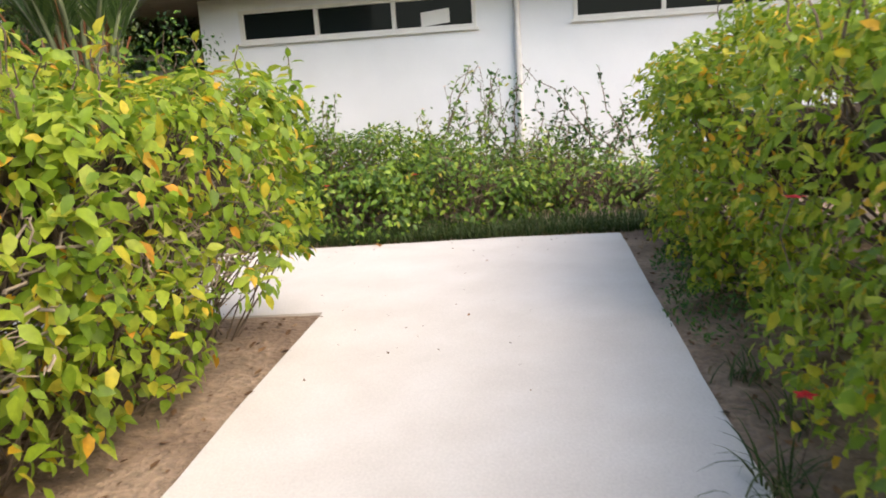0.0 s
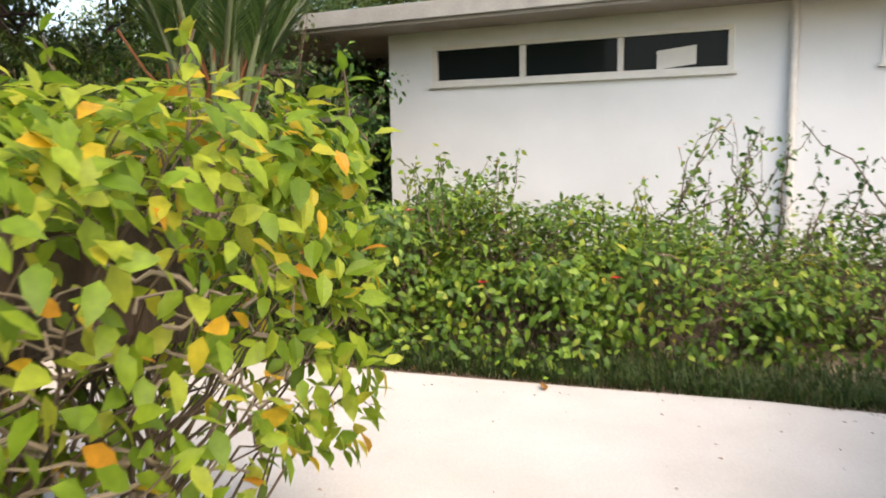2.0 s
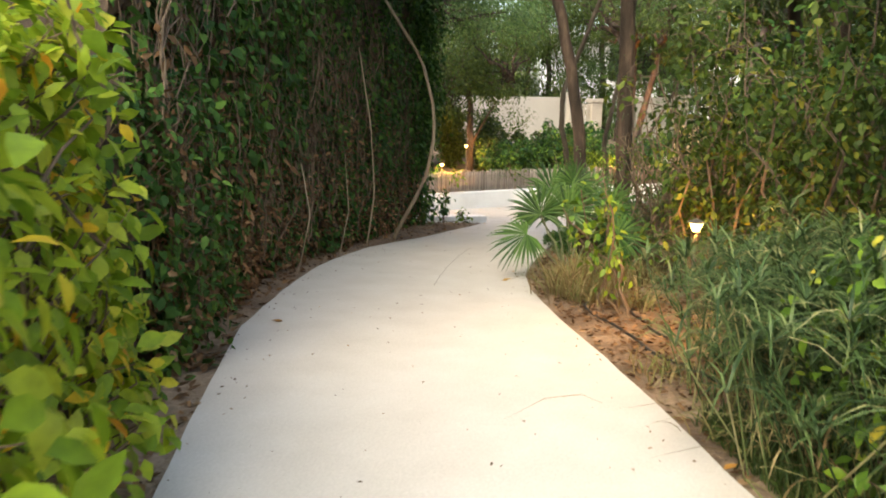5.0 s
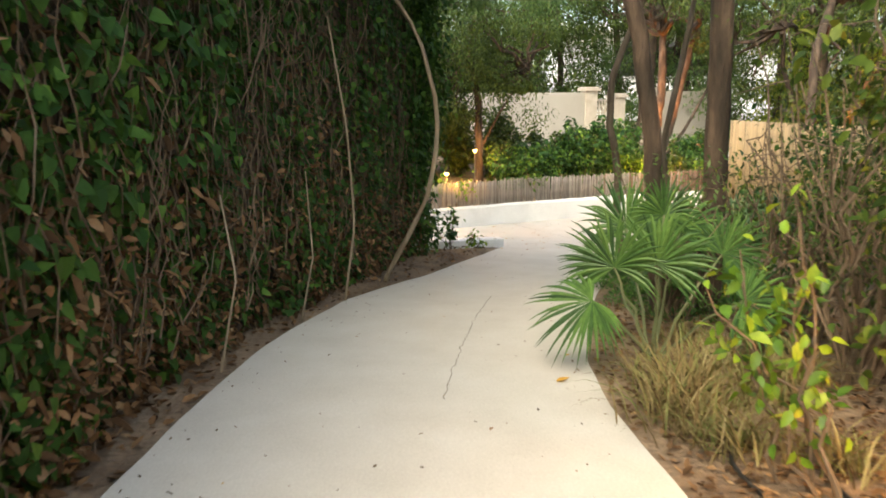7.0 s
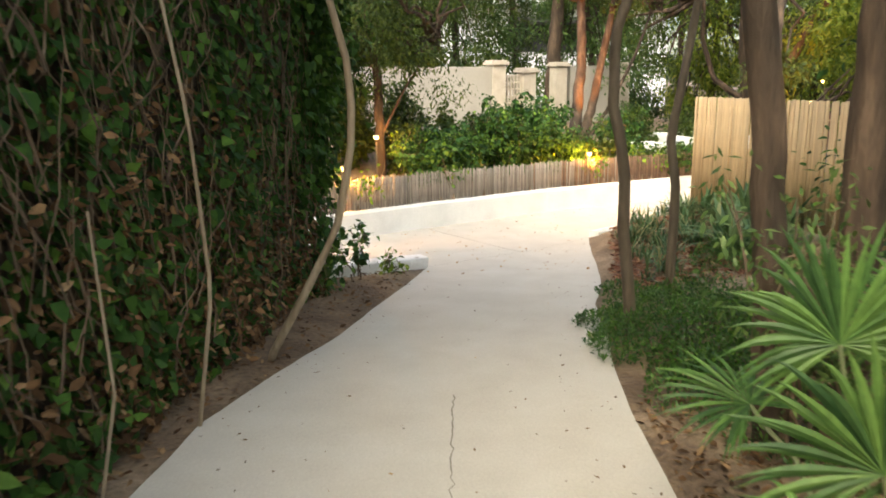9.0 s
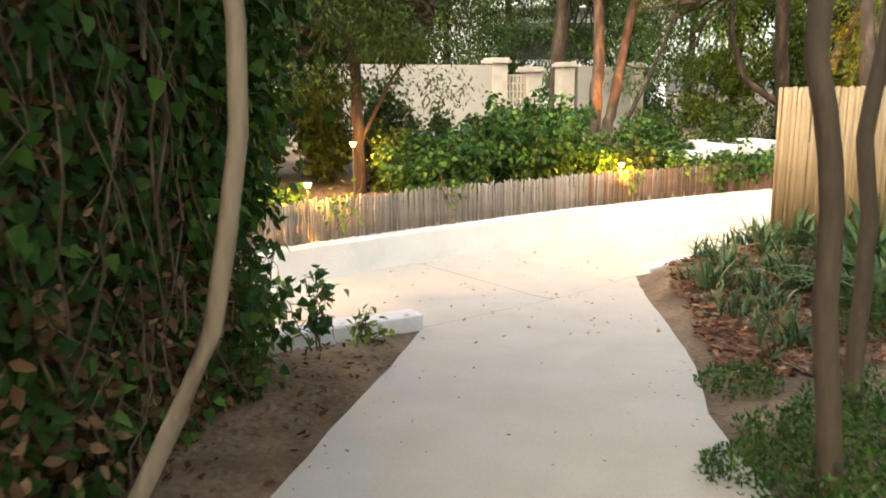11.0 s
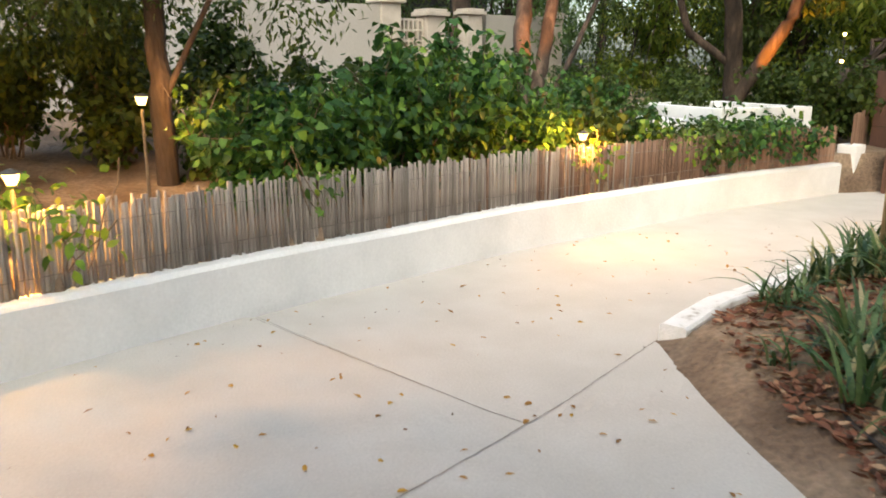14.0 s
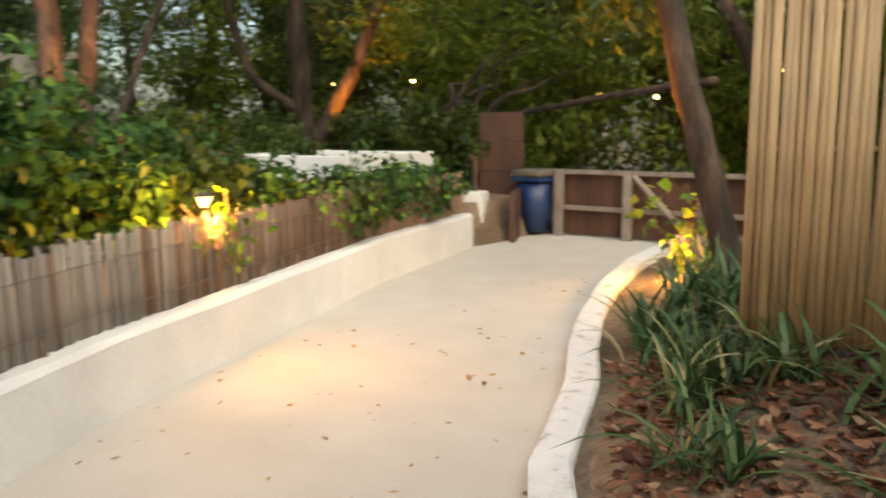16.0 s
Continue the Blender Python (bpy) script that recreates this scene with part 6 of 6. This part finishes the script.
# leaves that hang over the fence top and catch the lamps
for x, y, z in ((-17.72, 10.12, 0.78), (-16.9, 6.5, 1.3), (-14.95, 5.95, 0.82), (-16.2, 7.3, 0.85), (-18.3, 11.2, 0.82), (-18.55, 11.7, 0.8), (-16.35, 13.5, 0.30)):
    t = thing("leafy_sprig", (x, y, z), "yellow-green sprig lit by a nearby lamp", "plant", "lamp sprigs")
    ln = [(wander((rng.normal(0, 0.05), rng.normal(0, 0.05), -0.25), rng.normal(0, 0.12, 3) + arr(0, 0, 0.1), 5, 0.02), 0.004) for _ in range(5)]
    v, f = tubes(ln, 4)
    array_part("stem_mass", v, f, TWIG, t)
    p = rng.normal(0, 0.11, (70, 3))
    v, f = scatter_leaves(p, unit(p), rng.uniform(0.05, 0.10, 70), OVAL)
    array_part("leaves", v, f, SHRUB_LEAF, t)
for x, y, z in ((-24.6, 12.9, 1.0), (-23.9, 17.8, 2.2), (-22.8, 16.9, 1.7), (-27, 18.4, 2.3), (-20.8, 19.2, 1.9), (-19.6, 18.9, 1.8), (-17.6, 18.6, 2.1), (-23.4, 10.3, 1.4)):
    t = thing("garden_light", (x, y, z), "small warm garden light among the trees", "lamp", "far garden lights")
    bm = bmesh.new()
    bmesh.ops.create_icosphere(bm, subdivisions=2, radius=0.03)
    part("bulb", bm, FAR_BULB, t, smooth=True)
    bm = bmesh.new()
    cone(bm, 0.012, 0.012, z - 0.3, (0, 0, -(z - 0.3) / 2 - 0.045), 6)
    part("stake", bm, LAMP_METAL, t)

# ---- mound and beds by the lower walk ----
STRAPS = [(-14.80, 10.45, 0.45), (-14.84, 10.75, 0.5), (-15.2, 11.1, 0.45), (-14.55, 10.75, 0.5), (-14.0, 10.4, 0.5), (-15.5, 11.45, 0.5), (-15.25, 12.1, 0.5), (-15.8, 12.5, 0.5), (-15.95, 13.1, 0.5), (-14.5, 9.95, 0.4), (-13.75, 9.85, 0.5), (-13.3, 9.55, 0.46),
          (-13.55, 9.7, 0.42), (-12.4, 9.36, 0.34), (-12.3, 9.62, 0.36), (-12.72, 10.1, 0.5), (-14.9, 11.4, 0.55), (-14.4, 11.3, 0.5), (-13.3, 10.2, 0.5), (-12.9, 9.75, 0.4), (-11.45, 9.3, 0.42), (-15.35, 11.75, 0.5)]
for x, y, ln in STRAPS:
    z = float(ground_z(arr((x, y)))[0]) - 0.02
    strap_clump("spider_lily", x, y, z, 52, ln * 1.1, 0.034, (0.3, 1.0), STRAP_LEAF, "dark green strap-leaved clump on the mulched mound", "strap-leaved clumps", 0.08)
for x, y, ln in ((-11.9, 10.2, 0.8), (-12.45, 10.4, 0.85), (-12.75, 10.75, 0.92), (-13.15, 10.95, 0.95), (-12.3, 10.75, 0.9), (-12.6, 11.15, 0.95), (-13.6, 10.9, 0.8), (-11.9, 10.5, 0.85), (-14.0, 10.75, 0.6)):
    z = float(ground_z(arr((x, y)))[0]) - 0.02
    strap_clump("agave", x, y, z, 32, ln, 0.060, (0.2, 0.95), AGAVE_LEAF, "large blue-green arching strap-leaved plant by the reed screen", "broad strap plants", 0.06)
for x, y in ((-12.9, 9.35), (-13.9, 9.55), (-11.9, 9.3), (-11.1, 8.95)):
    z = float(ground_z(arr((x, y)))[0]) - 0.02
    strap_clump("spider_lily", x, y, z, 16, 0.32, 0.034, (0.3, 1.0), STRAP_LEAF, "sparse strap-leaved seedling clump in brown mulch", "strap-leaved clumps", 0.05)


def cover(x0, x1, y0, y1, n, h, label):
    """Low ground cover: many small leaves in soft humps."""
    p = np.c_[rng.uniform(x0, x1, n), rng.uniform(y0, y1, n)]
    c = arr((x0 + x1) / 2, (y0 + y1) / 2)
    e = ((p - c) / arr((x1 - x0) / 2, (y1 - y0) / 2))
    rr = (e ** 2).sum(1) + 0.35 * lumpy(np.c_[p, np.zeros(n)], 5, 71)
    p, rr = p[rr < 1], rr[rr < 1]
    q = np.c_[p, ground_z(p)]
    q[:, 2] += rng.random(len(p)) ** 0.6 * h * np.sqrt(np.clip(1.05 - rr, 0.05, 1)) * (0.8 + 0.3 * lumpy(np.c_[p, np.zeros(len(p))], 9, 72))
    t = thing("ground_cover", (float(c[0]), float(c[1]), float(level(c[0]))), label, "plant", "ground cover patches")
    v, f = scatter_leaves(q, unit(rng.normal(0, 1, q.shape) + arr(0, 0, 1)), rng.uniform(0.025, 0.055, len(q)), SLIP, -0.3)
    tagged(under(array_part("foliage", v, f, COVER_LEAF), t), kind="stuff")


cover(-10.15, -7.2, 7.72, 9.6, 24000, 0.40, "dense low green ground cover beside the path")
cover(-12.1, -11.0, 9.6, 10.4, 2600, 0.3, "low green ground cover behind the slim trees")
cover(-11.05, -10.4, 8.3, 8.8, 900, 0.14, "small patch of green ground cover in soil")
cover(-8.6, -6.3, 7.75, 8.9, 5000, 0.22, "low green ground cover under the slim trees")
cover(5.12, 5.95, 5.9, 8.6, 3000, 0.28, "dark low green plants at the hedge foot")
for x, y, ln in ((5.45, 4.5, 0.4), (5.55, 4.1, 0.45), (5.6, 5.0, 0.35), (5.7, 3.6, 0.45), (5.5, 5.5, 0.3)):
    tuft("grass_clump", x, y, 1.16, 34, ln, 0.006, (0.4, 1.0), GRASS, "dark thin grass clump at the hedge foot", "grass", "hedge foot grass", 0.06)

# small leafy plants by the chipped kerb
stemmy("sapling", -11.80, 5.86, 0.72, 0.26, 6, 120, (0.06, 0.11), HEART, BIG_LEAF, "small dark broad-leaved sapling in the soil bed", "kerb saplings")
stemmy("sapling", -11.45, 5.52, 1.0, 0.30, 7, 190, (0.06, 0.11), HEART, BIG_LEAF, "small dark broad-leaved sapling in the soil bed", "kerb saplings")
stemmy("sapling", -12.1, 6.36, 0.30, 0.16, 6, 60, (0.06, 0.10), OVAL, SHRUB_LEAF, "bright green seedling beside the chipped kerb", "kerb saplings")
stemmy("sapling", -16.6, 13.9, 0.9, 0.4, 6, 70, (0.08, 0.14), HEART, SHRUB_LEAF, "bright green broad-leaved sapling near the gate", "kerb saplings")


# ---- leaf litter ----
def litter(name, n, area, size, mat, label, lift=0.006, off=0.03):
    p = np.stack([rng.uniform(area[0], area[1], n), rng.uniform(area[2], area[3], n)], -1)
    keep = ~inside(p, PAVED) & (to_line(p, PAVED) > off + 0.15 * lumpy(np.c_[p * 3, np.zeros(len(p))], 1.0, 81) * (off > 0.1))
    p = p[keep]
    q = np.c_[p, ground_z(p) + lift + rng.uniform(0, 0.015, len(p))]
    a = rng.uniform(0, 6.28, len(q))
    v, f = blades(q, np.c_[np.cos(a), np.sin(a), rng.normal(0, 0.15, len(q))], arr(0, 0, 1) + rng.normal(0, 0.35, (len(q), 3)), rng.uniform(*size, len(q)), CURLED)
    tagged(array_part(name, v, f, mat), label, "leaf litter", kind="stuff")


litter("mulch", 10500, (-16.4, -10.8, 8.5, 11.2), (0.03, 0.09), MULCH_LEAF, "reddish-brown leaf mulch on the planted mound", off=0.24)
litter("leaf_litter", 900, (-12.3, -7.0, 4.9, 6.8), (0.03, 0.07), DRY_LEAF, "dry brown leaves on the soil under the hedge")
# real litter, thickened to stand in for the dark shade under the palm
litter("leaf_litter", 5200, (-7.5, 1.5, 7.4, 9.6), (0.03, 0.07), DRY_LEAF, "dry brown leaves on the soil beside the ramp")
litter("leaf_litter", 1500, (1.0, 6.2, 2.5, 9.6), (0.03, 0.07), DRY_LEAF, "dry brown leaves under the hedges")
litter("leaf_litter", 1300, (-7.0, 1.0, 4.6, 6.2), (0.04, 0.09), DRY_LEAF, "dry brown leaves at the ivy hedge foot")

# irrigation hoses on the beds
for pts in (((-1.2, 8.35), (-2.4, 8.02), (-3.4, 7.85), (-4.4, 8.0)), ((-11.6, 8.9), (-12.6, 9.15), (-13.5, 9.5), (-14.2, 9.9)), ((-8.8, 8.3), (-9.4, 8.75), (-10.4, 9.1), (-11.6, 8.9)), ((-2.2, 8.3), (-3.0, 8.2), (-3.8, 8.35))):
    c = along(arr(*pts), 40)
    c = c + 0.03 * np.c_[np.sin(np.arange(40) * 0.5), np.cos(np.arange(40) * 0.4)]
    v, f = tubes([(np.c_[c, ground_z(c) + 0.012], 0.011)], 7)
    tagged(array_part("irrigation_hose", v, f, RUBBER, None, "", True), "black irrigation hose lying on the soil bed", "hose", "irrigation hoses")

# crack that wanders down the ramp
for pts, wide, rough_by, said in ((((-4.2, 6.49), (-5.17, 6.50), (-6.4, 6.55), (-7.72, 6.66)), 0.0045, 0.007, "thin dirty crack in the concrete"),
                                  (((-12.684, 6.743), (-13.797, 8.11), (-14.754, 9.272)), 0.003, 0.002, "dirty joint between concrete bays"),
                                  (((-13.80, 8.11), (-14.8, 7.45), (-15.70, 6.86)), 0.003, 0.002, "dirty joint between concrete bays")):
    ck = along(arr(*pts), 60)
    ck = ck + rng.normal(0, rough_by, ck.shape)
    n = len(ck)
    d = unit(np.gradient(ck, axis=0))
    side = np.stack([-d[:, 1], d[:, 0]], -1) * (wide * rng.uniform(0.5, 1.2, n))[:, None]
    v = np.concatenate([np.c_[ck + side, level(ck[:, 0]) + 0.004], np.c_[ck - side, level(ck[:, 0]) + 0.004]])
    f = np.array([(k, k + 1, k + n + 1, k + n) for k in range(n - 1)])
    array_part("crack", v, f, CRACK, pavement, said)

# fallen leaves on the paving, each its own
leaf_meshes = []
for shape in (OVAL, CURLED, SLIP):
    me = bpy.data.meshes.new("fallen_leaf")
    me.from_pydata([tuple(c) for c in shape[0]], [], shape[1])
    me.materials.append(FALLEN_LEAF)
    leaf_meshes.append(me)
spots = [(rng.uniform(-17.6, -12.2), rng.uniform(5.2, 13.5)) for _ in range(420)] + [(rng.uniform(-12.5, 4.8), rng.uniform(5.1, 8.9)) for _ in range(170)]
spots = arr(*spots)
spots = spots[inside(spots, PAVED) & (to_line(spots, PAVED) > 0.06)][:210]
for k, (x, y) in enumerate(spots):
    ob = new("fallen_leaf", leaf_meshes[k % 3])
    sz = rng.uniform(0.025, 0.06) if x < -11.5 else rng.uniform(0.015, 0.04)
    ob.matrix_world = pose(x, y, float(level(x)) + 0.006, rng.normal(0, 9), rng.normal(0, 9), rng.uniform(0, 360)) @ Matrix.Scale(sz, 4)
    tagged(ob, "small fallen orange-brown leaf on the pale concrete", "leaf", "fallen leaves")
for x, y, sz in ((-4.60, 7.14, 0.09), (0.11, 8.07, 0.07), (2.73, 8.45, 0.09), (-2.37, 5.54, 0.09)):
    ob = new("fallen_leaf", leaf_meshes[1])
    ob.matrix_world = pose(x, y, float(level(x)) + 0.008, 0, 0, rng.uniform(0, 360)) @ Matrix.Scale(sz, 4)
    tagged(ob, "large dry brown leaf lying on the pale concrete", "leaf", "fallen leaves")

# crumbs of dry leaf swept along the paving, thickest by the edges
p = np.concatenate([np.c_[rng.uniform(-11.5, 4.5, 5200), rng.uniform(5.1, 8.9, 5200)], np.c_[rng.uniform(-18.5, -12.0, 1500), rng.uniform(5.2, 14.0, 1500)]])
edge = to_line(p, PAVED)
p = p[inside(p, PAVED) & (edge > 0.03) & (rng.random(len(p)) < 0.06 + 0.5 * np.exp(-edge / 0.22))]
a = rng.uniform(0, 6.28, len(p))
v, f = blades(np.c_[p, level(p[:, 0]) + 0.005], np.c_[np.cos(a), np.sin(a), np.zeros(len(p))], np.tile(arr(0, 0, 1), (len(p), 1)) + rng.normal(0, 0.15, (len(p), 3)), rng.uniform(0.008, 0.028, len(p)), CURLED)
tagged(array_part("leaf_litter", v, f, DRY_LEAF), "tiny crumbs of dry leaf on the pale concrete", "leaf litter", kind="stuff")
